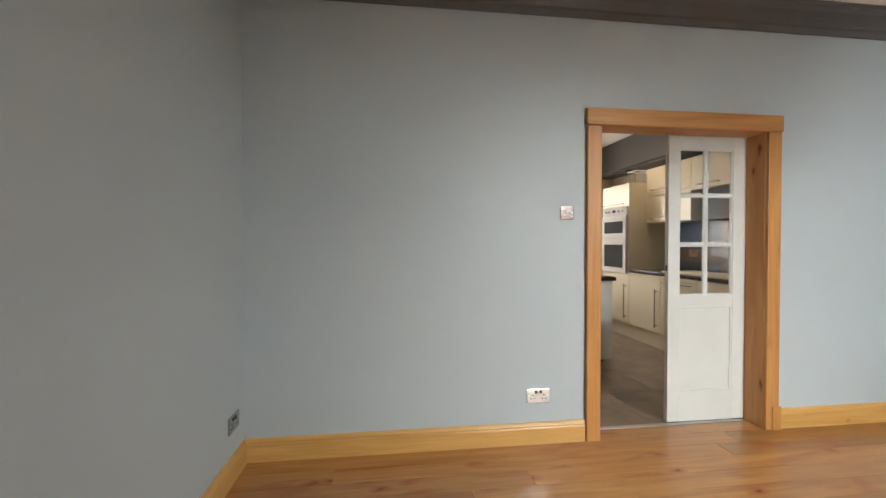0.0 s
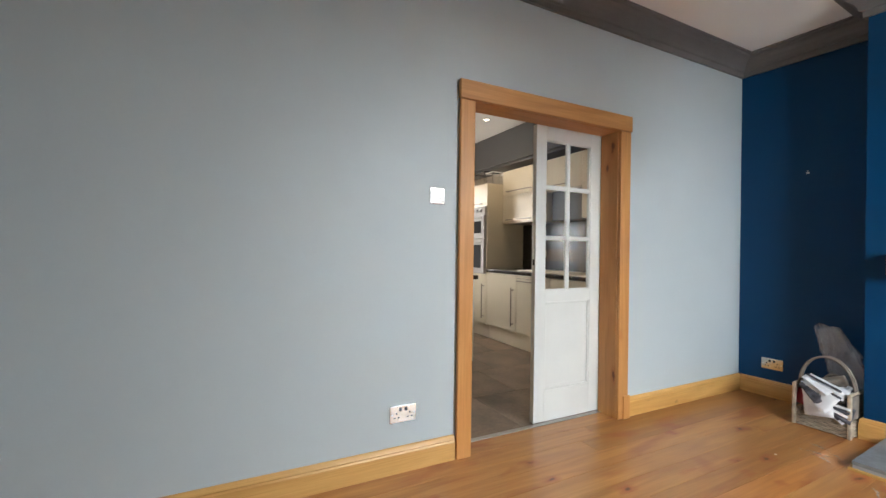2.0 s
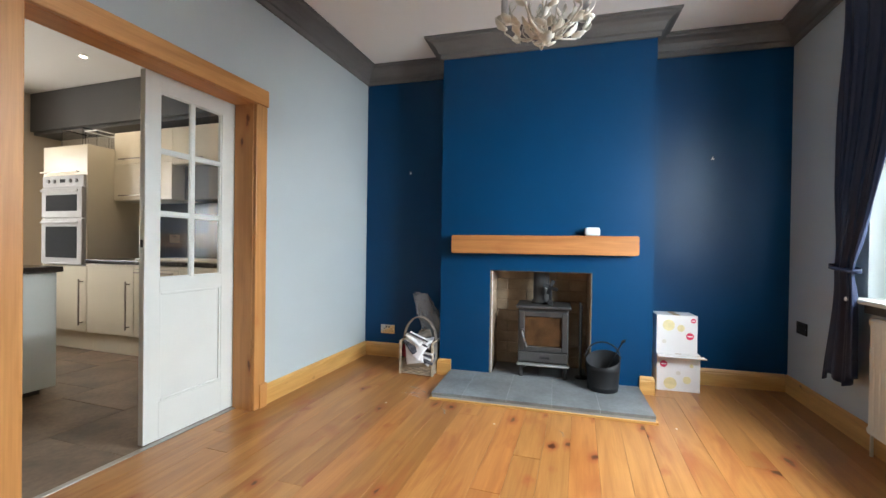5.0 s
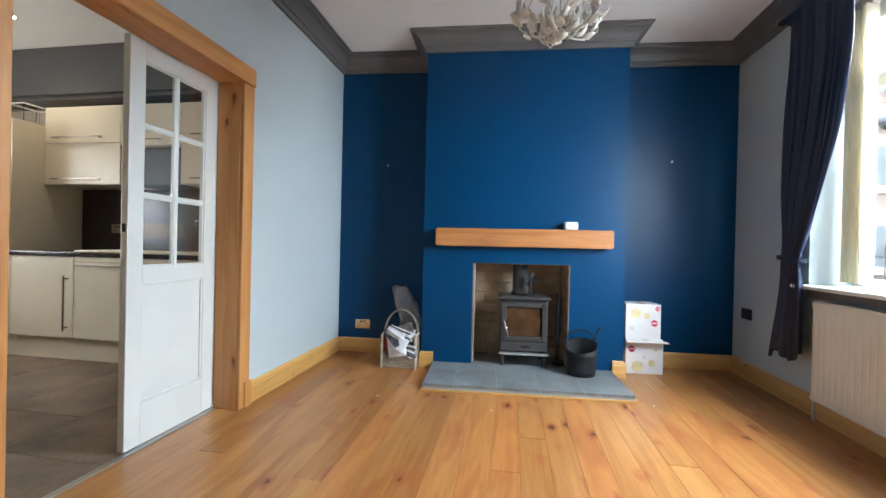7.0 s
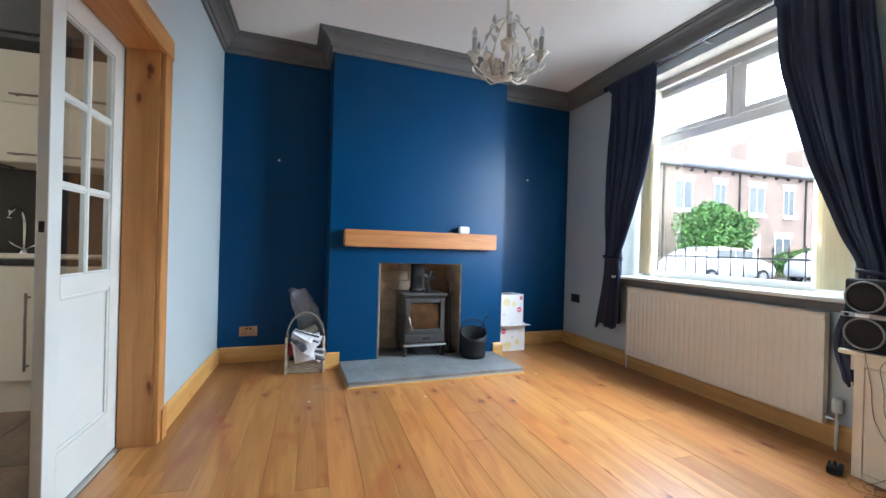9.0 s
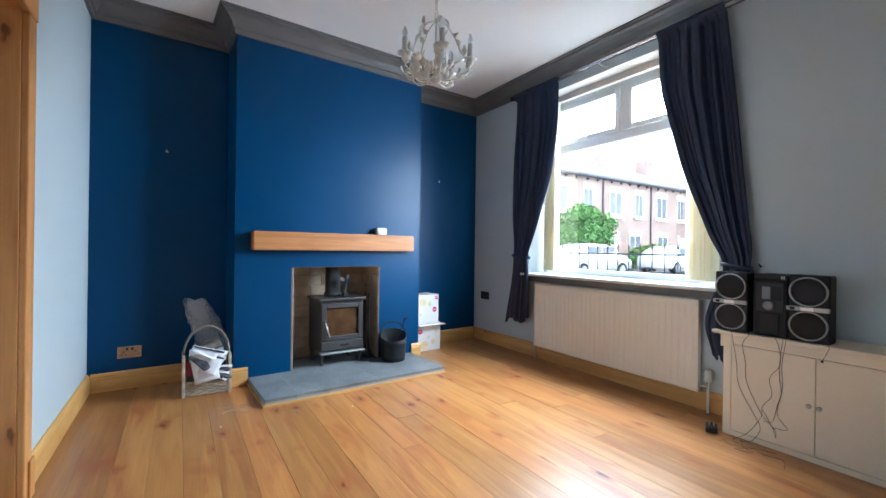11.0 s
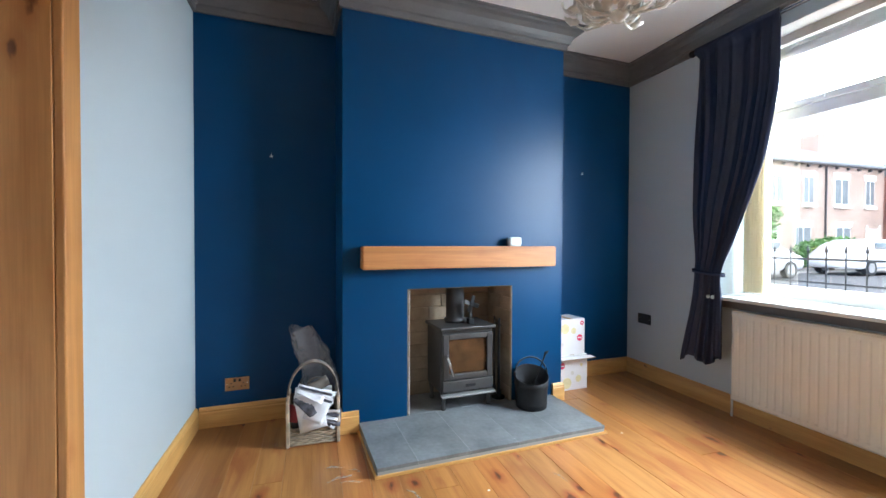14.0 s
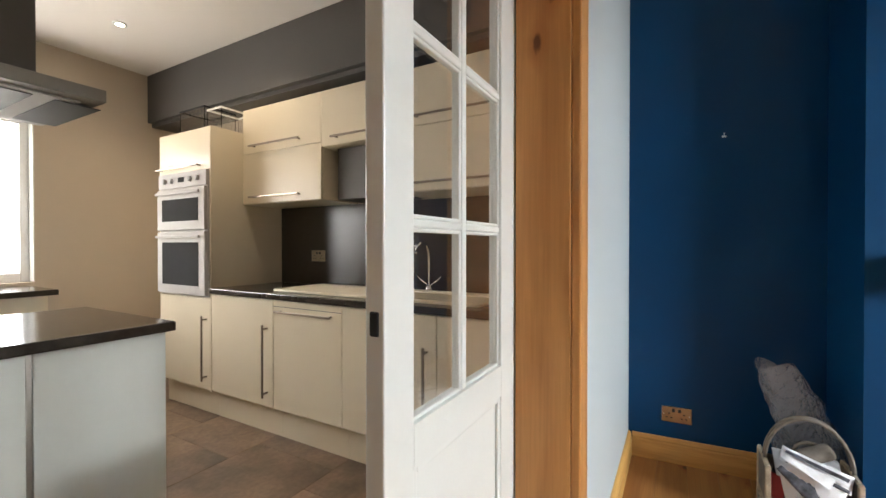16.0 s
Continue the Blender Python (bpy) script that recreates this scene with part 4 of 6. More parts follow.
def plate(name, label, cat, m, w, kind):
    """A wall plate; its own x is along the wall, y out of it, z up."""
    p = thing(name, label, cat, m, "wall plates")
    mt = M_PLATE if kind != "black" else M_DARK
    part("face_plate", boxbm(-w / 2, w / 2, 0, 0.008, -0.044, 0.044, bevel=0.003), mt, p)
    if kind == "switch":
        for x in (-0.012, 0.012):
            part("rocker", boxbm(x - 0.007, x + 0.007, 0.0082, 0.0125, -0.012, 0.012, bevel=0.002), M_PLATE, p)
            part("rocker_surround", boxbm(x - 0.009, x + 0.009, 0.0078, 0.0086, -0.015, 0.015), M_PVC, p)
    else:
        for x in (-0.036, 0.036):
            for dx, dz, ww, hh in ((0, 0.004, 0.005, 0.008), (-0.011, -0.018, 0.008, 0.005), (0.011, -0.018, 0.008, 0.005)):
                part("pin_slot", boxbm(x + dx - ww / 2 - 0.001, x + dx + ww / 2 + 0.001, 0.0081, 0.0088, dz - hh / 2, dz + hh / 2), M_SOCKET, p)
            part("rocker", boxbm(x * 0.42 - 0.007, x * 0.42 + 0.007, 0.0081, 0.0120, 0.014, 0.032, bevel=0.002), M_SOCKET if kind != "black" else M_DARK, p)
    for x in (-w / 2 + 0.012, w / 2 - 0.012):
        part("screw", lathe(bmesh.new(), [(0.003, 0), (0.003, 0.0012)], 8, pose(x, 0.008, 0, -90, 0, 0)), M_STEEL, p)
    return p


plate("light_switch", "polished chrome double light switch on the grey wall", "light switch", pose(0.884, NY, 1.440, 0, 0, 180), 0.088, "switch")
plate("socket", "polished chrome double power socket low on the grey wall", "socket", pose(0.702, NY, 0.300, 0, 0, 180), 0.147, "socket")
plate("socket", "chrome double power socket on the blue alcove wall", "socket", EAST @ pose(0, -0.242, 0.266, 0, 0, 90), 0.147, "socket")
plate("socket", "dim chrome double power socket near the room corner", "socket", pose(WX, 2.31, 0.300, 0, 0, -90), 0.147, "socket")
plate("socket", "black double power socket under the window wall", "socket", pose(3.765, SY, 0.525, 0, 0, 0), 0.147, "black")
for lab, y, z in (("small white picture hook on the blue alcove wall", -0.455, 1.775), ("tiny pale picture hook on the blue alcove wall", -3.01, 1.81)):
    hk = thing("picture_hook", lab, "picture hook", EAST @ pose(0, y, z), "picture hooks")
    part("plate", boxbm(-0.006, 0.0, -0.010, 0.010, -0.006, 0.004, bevel=0.002), M_PVC, hk)
    part("pin", tube(bmesh.new(), [(0, 0, 0.004), (-0.004, 0, 0.012), (-0.006, 0, 0.018)], 0.0025, 6), M_PVC, hk)

# ---- radiator ----
RX0, RX1, RZ0, RZ1, RY = 1.391, 2.905, 0.125, 0.735, -0.985
rad = thing("radiator", "long cream panel radiator fixed below the window", "radiator", pose(0, 0, 0))
bm = bmesh.new()
N = int((RX1 - RX0 - 0.04) / 0.046)
xs = [RX0 + 0.02 + i * (RX1 - RX0 - 0.04) / N for i in range(N + 1)]
pts = [(RX0, -0.006), (RX0 + 0.02, 0.0)]
for a, b in zip(xs, xs[1:]):
    w = b - a
    pts += [(a + w * 0.12, -0.0005), (a + w * 0.26, -0.0034), (a + w * 0.40, -0.0034), (a + w * 0.54, -0.0005), (b, 0.0)]
pts += [(RX1, -0.006)]
rows = [[(x, RY - 0.006, z) for x, y in pts] if z in (RZ0, RZ1) else [(x, RY + (y if RZ0 + 0.03 < z < RZ1 - 0.03 else 0.0), z) for x, y in pts] for z in (RZ0, RZ0 + 0.012, RZ0 + 0.030, RZ0 + 0.042, RZ1 - 0.042, RZ1 - 0.030, RZ1 - 0.012, RZ1)]
part("front_panel", sheet(bm, rows), M_RAD, rad)
part("back_panel", boxbm(RX0 + 0.01, RX1 - 0.01, RY - 0.040, RY - 0.012, RZ0 + 0.004, RZ1 - 0.006, bevel=0.004), M_RAD, rad)
for x0 in (RX0, RX1 - 0.0025):
    part("side_cover", boxbm(x0, x0 + 0.0025, RY - 0.045, RY - 0.007, RZ0, RZ1 + 0.001), M_RAD, rad)
part("top_cover", boxbm(RX0 + 0.003, RX1 - 0.003, RY - 0.045, RY - 0.004, RZ1 + 0.0002, RZ1 + 0.003, bevel=0.001), M_RAD, rad)
for xx in (RX0 + 0.25, RX1 - 0.25):
    part("wall_bracket", boxbm(xx - 0.02, xx + 0.02, SY + 0.0005, RY - 0.0405, RZ0 + 0.10, RZ1 - 0.12), M_RAD, rad)
pipe = part("pipe", tube(bmesh.new(), [(RX1 + 0.012, RY - 0.030, 0.0005), (RX1 + 0.012, RY - 0.030, 0.15), (RX1 - 0.004, RY - 0.030, 0.165)], 0.0075, 10), M_WHITE, rad, "white painted pipe", True)
part("pipe", tube(bmesh.new(), [(RX0 - 0.055, RY - 0.028, 0.0005), (RX0 - 0.055, RY - 0.028, 0.165)], 0.0075, 10), M_WHITE, rad, "white painted pipe", True)
part("valve_body", tube(bmesh.new(), [(RX0 + 0.002, RY - 0.028, 0.165), (RX0 - 0.03, RY - 0.028, 0.165), (RX0 - 0.055, RY - 0.028, 0.168), (RX0 - 0.055, RY - 0.028, 0.205)], 0.011, 10), M_CHROME, rad, "chrome valve body")
part("valve_head", lathe(bmesh.new(), [(0.019, 0.0), (0.023, 0.006), (0.023, 0.055), (0.020, 0.072), (0.012, 0.078)], 20, pose(RX0 - 0.055, RY - 0.028, 0.2055)), M_WHITE, rad, "white thermostatic valve head", True)

# ---- curtains, pole, blinds ----
pole = thing("curtain_pole", "slim silver curtain pole with dark ball finials", "curtain pole", pose(0, 0, 0))
PY, PZ = -0.950, 2.612
part("rod", tube(bmesh.new(), [(1.02, PY, PZ), (2.1, PY, PZ), (3.19, PY, PZ)], 0.0105, 14), M_CHROME, pole, smooth=True)
for x in (1.00, 3.21):
    part("finial", lathe(bmesh.new(), [(0.008, -0.024), (0.022, -0.014), (0.026, 0.0), (0.022, 0.014), (0.008, 0.024)], 16, pose(x, PY, PZ, 0, 90, 0)), M_DARK, pole, smooth=True)
for x in (1.045, 2.17, 3.17):
    part("bracket", tube(bmesh.new(), [(x, SY + 0.001, PZ - 0.02), (x, PY - 0.03, PZ - 0.02), (x, PY, PZ - 0.011)], 0.007, 8), M_STEEL, pole)


def smoothstep(a, b, t):
    t = max(0.0, min(1.0, (t - a) / (b - a)))
    return t * t * (3 - 2 * t)


def lerp_keys(keys, z):
    """The keyed value at height z, drawn from key to key and rounded at the keys."""
    total = 0.0
    for k in range(-4, 5):
        zz = min(max(z + 0.022 * k, keys[-1][0]), keys[0][0])
        for (z0, v0), (z1, v1) in zip(keys, keys[1:]):
            if zz >= z1:
                total += v1 + (v0 - v1) * (zz - z1) / (z0 - z1)
                break
    return total / 9


def curtain(label, inner, outer, depth, folds, tie_z, tie_x, zb, seed):
    """Cloth between an inner and an outer edge, each given by height, drawn in at the tie."""
    c = thing("curtain", label, "curtain", pose(0, 0, 0), "window curtains")
    rows = []
    nz, nx = 72, 130
    for j in range(nz + 1):
        z = PZ + 0.022 + (zb - PZ - 0.022) * j / nz
        a, b = lerp_keys(inner, z), lerp_keys(outer, z)
        pinch = math.exp(-((z - tie_z) / 0.10) ** 2)
        low = smoothstep(tie_z, tie_z - 0.3, z)
        row = []
        for i in range(nx + 1):
            u = i / nx
            ph = 2 * math.pi * folds * (u + 0.035 * math.sin(5 * u + 1.7 * z + seed)) + 0.5 * math.sin(0.9 * z + seed)
            amp = (0.012 + 0.007 * math.sin(3 * u + z * 1.2 + seed)) * (1 - 0.55 * pinch) * (0.55 + 0.45 * smoothstep(PZ + 0.02, PZ - 0.5, z))
            y = depth + amp * (math.sin(ph) + 0.30 * math.sin(2.3 * ph + 1 + 0.7 * z)) + 0.014 * math.sin(2 * math.pi * 1.6 * u + seed) + 0.008 * noise.noise((u * 3, z * 1.1, seed)) + 0.012 * pinch
            if z > PZ - 0.01:
                y = max(y, PY + 0.0135)
            x = a + (b - a) * u + 0.004 * math.cos(ph) + 0.005 * noise.noise((u * 4, z * 1.4, seed + 4))
            dz = (0.030 * math.sin(2 * math.pi * 1.5 * u + seed) - 0.05 * u) * low * (j / nz) ** 4
            row.append((x, y, z + dz))
        rows.append(row)
    thick(part("cloth", sheet(bmesh.new(), rows), M_NAVY, c, smooth=True), 0.004)
    x0, x1 = lerp_keys(inner, tie_z), lerp_keys(outer, tie_z)
    lo, hi = min(x0, x1), max(x0, x1)
    loop = [((lo + hi) / 2 + ((hi - lo) / 2 + 0.006) * math.cos(2 * math.pi * i / 24), depth + 0.010 + 0.046 * math.sin(2 * math.pi * i / 24), tie_z + 0.012 * math.cos(2 * math.pi * i / 24)) for i in range(25)]
    bm = bmesh.new()
    sheet(bm, [[(p[0], p[1], p[2] - 0.012) for p in loop], [(p[0], p[1], p[2] + 0.012) for p in loop]])
    thick(part("tie_back", bm, M_NAVY, c, "navy cloth tie-back", True), 0.004)
    part("tie_hook", tube(bmesh.new(), [(tie_x, SY + 0.001, tie_z), (tie_x, depth - 0.045, tie_z), (tie_x + 0.01, depth - 0.035, tie_z + 0.02)], 0.006, 8), M_CHROME, c, "small chrome hook")
    return c


curtain("dark navy curtain gathered low by a tie-back", [(2.63, 2.595), (2.2, 2.600), (1.75, 2.675), (1.3, 2.83), (1.0, 2.955), (0.7, 2.950), (0.36, 2.945)], [(2.63, 3.185), (2.0, 3.20), (1.4, 3.21), (1.0, 3.175), (0.75, 3.22), (0.36, 3.315)], -0.965, 6, 0.99, 3.19, 0.365, 1.0)
curtain("dark navy curtain swept aside into a tie-back", [(2.63, 1.675), (2.2, 1.650), (1.6, 1.490), (1.1, 1.305), (0.98, 1.205), (0.81, 1.290), (0.60, 1.355), (0.40, 1.275)], [(2.63, 1.235), (1.9, 1.168), (1.3, 1.112), (0.98, 1.070), (0.75, 1.14), (0.62, 1.215), (0.40, 1.215)], -0.970, 6, 0.975, 1.05, 0.405, 3.0)

for lab, x0, x1, s in (("cream vertical blind slats stacked at the window side", 2.835, 2.985, 1), ("cream vertical blind slats drawn to the window end", 1.375, 1.560, -1)):
    bl = thing("vertical_blind", lab, "blind", pose(0, 0, 0), "vertical blinds")
    nb = 9
    for i in range(nb):
        x = x0 + (x1 - x0) * i / (nb - 1)
        bm = boxbm(-0.0012, 0.0012, -0.042, 0.042, 0, 1.655, m=pose(x, -1.215, 0.855, 0, 0, (12 + 5 * (i % 3)) * s))
        part("slat", bm, M_BLIND, bl)
bl = thing("blind_track", "beige blind head rail across the window top", "blind rail", pose(0, 0, 0))
part("rail", boxbm(WIN0 + 0.01, WIN1 - 0.01, -1.240, -1.195, 2.508, 2.5645, bevel=0.003), M_HEAD, bl)

# ---- low cupboard with a hi-fi ----
CX0, CX1, CY, CZ = 0.330, 1.145, -0.775, 0.600
cup = thing("low_cupboard", "low cream painted cupboard with two doors against the wall", "cupboard", pose(0, 0, 0))
part("carcass", boxbm(CX0, CX1, SY + 0.001, CY - 0.020, 0.0005, CZ - 0.022, bevel=0.003), M_CUPB, cup)
part("top", boxbm(CX0 - 0.02, CX1 + 0.060, SY + 0.001, CY + 0.012, CZ - 0.0215, CZ, bevel=0.005), M_CUPB, cup)
part("top_bracket", boxbm(CX1 + 0.0005, CX1 + 0.030, SY + 0.04, CY - 0.03, CZ - 0.10, CZ - 0.022, bevel=0.004), M_CUPB, cup)
part("frame_post", boxbm(CX1 - 0.040, CX1, CY - 0.0195, CY, 0.0005, CZ - 0.022, bevel=0.003), M_CUPB, cup)
part("frame_post", boxbm(CX0, CX0 + 0.040, CY - 0.0195, CY, 0.0005, CZ - 0.022, bevel=0.003), M_CUPB, cup)
part("frame_rail", boxbm(CX0 + 0.0405, CX1 - 0.0405, CY - 0.0195, CY, CZ - 0.070, CZ - 0.022, bevel=0.003), M_CUPB, cup)
part("frame_rail", boxbm(CX0 + 0.0405, CX1 - 0.0405, CY - 0.0195, CY, 0.0005, 0.030, bevel=0.003), M_CUPB, cup)
for x0, x1, kx in ((CX0 + 0.043, 0.7235, 0.705), (0.7265, CX1 - 0.043, 0.746)):
    d = part("door", boxbm(x0, x1, CY - 0.0190, CY - 0.001, 0.033, CZ - 0.073, bevel=0.002), M_CUPB, cup)
    part("knob", lathe(bmesh.new(), [(0.005, 0), (0.005, 0.010), (0.011, 0.014), (0.012, 0.020), (0.008, 0.025)], 14, pose(kx, CY - 0.001, 0.285, -90, 0, 0)), M_STEEL, d, "small round metal knob", True)
part("lock", lathe(bmesh.new(), [(0.006, 0), (0.006, 0.004)], 10, pose(0.700, CY - 0.0005, 0.520, -90, 0, 0)), M_DARK, cup)


def speaker(x, y, w):
    s = thing("speaker", "black hi-fi speaker with two silver-ringed round cones", "speaker", pose(x, y, CZ + 0.0005, 0, 0, 0), "hi-fi speakers")
    h, d = 0.345, 0.10
    part("cabinet", boxbm(-w / 2, w / 2, -d, 0, 0, h, bevel=0.010, seg=3), M_DARK, s)
    for zc in (0.086, 0.260):
        r = w * 0.485
        cn = part("cone", lathe(bmesh.new(), [(r * 0.94, 0.0005), (r * 0.90, 0.003), (r * 0.6, 0.0105), (r * 0.2, 0.013), (0.002, 0.0135)], 32, pose(0, 0, zc, -90, 0, 0) @ Matrix.Diagonal((1, 0.94, 1, 1))), M_CONE, s, "black cloth speaker cone", True)
        ring = [(r * 0.89, 0.0006), (r * 0.98, 0.0006), (r * 1.0, 0.008), (r * 0.96, 0.014), (r * 0.89, 0.010)]
        bm = bmesh.new()
        n = 40
        rs = [[bm.verts.new((a * math.cos(2 * math.pi * i / n), a * 0.94 * math.sin(2 * math.pi * i / n), z)) for i in range(n)] for a, z in ring]
        for a, b in zip(rs, rs[1:] + rs[:1]):
            for i in range(n):
                bm.faces.new((a[i], a[(i + 1) % n], b[(i + 1) % n], b[i]))
        bmesh.ops.transform(bm, matrix=pose(0, 0, zc, 90, 0, 0) @ Matrix.Diagonal((1, 1, -1, 1)), verts=bm.verts[:])
        part("cone_ring", bm, M_SILVER, s, "silver plastic ring", True)
    part("badge_bar", boxbm(-w * 0.52, w * 0.52, 0.0005, 0.020, 0.161, 0.183, bevel=0.004), M_SILVER, s, "silver crossbar with a badge")
    part("badge", boxbm(-w * 0.16, w * 0.16, 0.0203, 0.0225, 0.164, 0.180, bevel=0.001), M_PVC, s)
    part("badge_notch", boxbm(w * 0.30, w * 0.42, 0.0203, 0.022, 0.165, 0.179), M_DARK, s)
    return s


speaker(1.116, -0.790, 0.168)
speaker(0.761, -0.790, 0.168)
hf = thing("hifi_unit", "dark grey compact hi-fi unit with a silver dial", "stereo", pose(0.930, -0.800, CZ + 0.0005))
part("body", boxbm(-0.080, 0.080, -0.19, 0, 0, 0.310, bevel=0.010), M_DARK, hf)
part("display", boxbm(-0.064, 0.064, 0.0005, 0.008, 0.135, 0.295, bevel=0.004), M_OVENGLASS, hf)
part("screen", boxbm(-0.004, 0.033, 0.0083, 0.0095, 0.205, 0.272), M_SCREEN, hf, "dull grey display screen")
part("screen", boxbm(-0.056, -0.010, 0.0083, 0.0095, 0.200, 0.275), M_DARK, hf, "dark cassette window")
part("dial", lathe(bmesh.new(), [(0.026, 0.0), (0.028, 0.008), (0.022, 0.014), (0.004, 0.015)], 24, pose(0, 0.0085, 0.170, -90, 0, 0)), M_SCREEN, hf, "dull silver volume dial", True)
part("cassette_door", boxbm(-0.044, 0.044, 0.0005, 0.007, 0.012, 0.125, bevel=0.006), M_CONE, hf)
part("top_deck", boxbm(-0.079, 0.079, -0.18, -0.004, 0.3105, 0.340, bevel=0.008), M_BLACK, hf)
for x in (-0.062, -0.052):
    part("top_button", boxbm(x - 0.003, x + 0.003, -0.0038, -0.001, 0.316, 0.332), M_SILVER, hf)


def cable(pts, r=0.0012, label="thin brown-black loose cable hanging over the cupboard"):
    cu = []
    for p0, p1, p2, p3 in zip([pts[0]] + pts[:-2], pts[:-1], pts[1:], pts[2:] + [pts[-1]]):
        for k in range(8):
            t = k / 8
            cu.append(tuple(0.5 * (2 * b + (c - a) * t + (2 * a - 5 * b + 4 * c - d) * t * t + (3 * b - a - 3 * c + d) * t ** 3) for a, b, c, d in zip(p0, p1, p2, p3)))
    cu.append(pts[-1])
    tagged(part("cable", tube(bmesh.new(), cu, r, 6), M_CABLE, smooth=True), label, "cable", "hi-fi cables")


FYC = CY + 0.005
cable([(1.090, -0.785, CZ + 0.003), (1.095, CY + 0.016, CZ + 0.004), (1.090, CY + 0.016, 0.56), (1.075, FYC, 0.44), (1.060, FYC, 0.30), (0.985, FYC, 0.16), (0.955, FYC, 0.09), (0.985, FYC + 0.02, 0.02), (1.03, FYC + 0.05, 0.005)])
cable([(1.020, CY + 0.006, CZ + 0.003), (1.010, CY + 0.016, CZ - 0.004), (1.045, FYC, 0.54), (1.030, FYC, 0.44), (1.025, FYC, 0.34), (0.985, FYC, 0.24), (0.940, FYC, 0.16), (0.890, FYC, 0.11), (0.885, FYC + 0.002, 0.07), (0.895, FYC + 0.004, 0.11), (0.945, FYC, 0.20)])
cable([(0.890, CY + 0.006, CZ + 0.003), (0.885, CY + 0.016, CZ - 0.004), (0.875, FYC, 0.55), (0.870, FYC, 0.46), (0.915, FYC, 0.38), (0.905, FYC, 0.29), (0.945, FYC, 0.22), (0.955, FYC, 0.15), (1.010, FYC + 0.02, 0.05), (1.060, FYC + 0.06, 0.006), (1.02, FYC + 0.09, 0.004)])
cable([(0.862, CY + 0.006, CZ + 0.003), (0.855, CY + 0.016, CZ - 0.004), (0.868, FYC, 0.52), (0.872, FYC, 0.40), (0.862, FYC, 0.32), (0.880, FYC, 0.24), (0.900, FYC, 0.15), (0.940, FYC, 0.14)])
cable([(0.850, CY + 0.006, CZ + 0.003), (0.843, CY + 0.016, CZ - 0.004), (0.862, FYC, 0.46), (0.858, FYC, 0.34), (0.880, FYC, 0.20), (0.835, FYC, 0.13), (0.900, FYC, 0.12)])
cable([(0.680, CY + 0.006, CZ + 0.003), (0.670, CY + 0.016, CZ - 0.006), (0.690, FYC, 0.545), (0.698, FYC, 0.525)])
cable([(1.10, FYC + 0.10, 0.004), (1.04, FYC + 0.14, 0.004), (0.96, FYC + 0.08, 0.004), (0.90, FYC + 0.12, 0.004), (0.82, FYC + 0.10, 0.004), (0.78, FYC + 0.20, 0.004)], label="thin loose cable coiled on the wooden floor")
cable([(1.03, FYC + 0.04, 0.009), (0.99, FYC + 0.12, 0.009), (0.93, FYC + 0.16, 0.009), (1.00, FYC + 0.18, 0.009), (0.94, FYC + 0.09, 0.010), (0.86, FYC + 0.05, 0.005)], label="thin loose cable coiled on the wooden floor")
plug = thing("mains_plug", "black plastic mains adapter lying on the floor", "plug", pose(1.185, -0.735, 0.0005, 0, 0, 25))
part("body", boxbm(-0.030, 0.030, -0.045, 0.045, 0, 0.036, bevel=0.009, seg=3), M_DARK, plug)
for x, yy in ((-0.011, 0.008), (0.011, 0.008), (0, -0.014)):
    part("pin", boxbm(x - 0.003, x + 0.003, yy - 0.002, yy + 0.002, 0.0362, 0.052), M_STEEL, plug)

# ---- chandelier ----
CH = (2.125, 0.635)
ch = thing("chandelier", "distressed ivory metal leaf chandelier with candle lights", "chandelier", pose(CH[0], CH[1], 0.03))
part("stem", lathe(bmesh.new(), [(0.004, 2.03), (0.010, 2.04), (0.006, 2.07), (0.006, 2.40), (0.012, 2.41), (0.004, 2.425)], 14), M_IVORY, ch, smooth=True)
part("bottom_bowl", lathe(bmesh.new(), [(0.006, 2.026), (0.022, 2.032), (0.036, 2.046), (0.038, 2.056), (0.030, 2.055), (0.006, 2.046)], 24), M_IVORY, ch, smooth=True)
part("hook_ring", tube(bmesh.new(), arc((0, 0, 2.44), 0.018, 0, 360, 16, (1, 0, 0), (0, 0, 1)), 0.003, 6), M_IVORY, ch)
for k in range(8):
    z = 2.465 + k * 0.034
    part("chain_link", tube(bmesh.new(), [(0.009 * math.cos(a) * (1 if k % 2 else 0), 0.009 * math.cos(a) * (0 if k % 2 else 1), z + 0.022 * math.sin(a)) for a in [2 * math.pi * i / 12 for i in range(13)]], 0.0025, 6), M_IVORY, ch)
part("ceiling_rose", lathe(bmesh.new(), [(0.010, 2.725), (0.040, 2.740), (0.055, 2.760), (0.055, CEIL - 0.0305)], 24), M_IVORY, ch, smooth=True)


def leaf_mesh(l, w, curl):
    rows = []
    for j in range(7):
        v = j / 6
        hw = w * math.sin(math.pi * min(1, 0.08 + v * 0.92)) ** 0.8 * (1.15 if j % 2 else 0.85)
        rows.append([(l * v * math.cos(curl * v), u * hw, l * v * math.sin(curl * v) + abs(u) * w * 0.35) for u in (-1, -0.5, 0, 0.5, 1)])
    ob = part("leaf", sheet(bmesh.new(), rows), M_IVORY, ch, smooth=True)
    thick(ob, 0.0018)
    return ob


broad, big, small, bud = leaf_mesh(0.066, 0.022, 0.45), leaf_mesh(0.078, 0.021, 0.8), leaf_mesh(0.058, 0.015, 0.9), leaf_mesh(0.056, 0.012, 0.35)


def leaf_at(kind, m):
    o = kind.copy()
    scene.collection.objects.link(o)
    o.matrix_basis = m


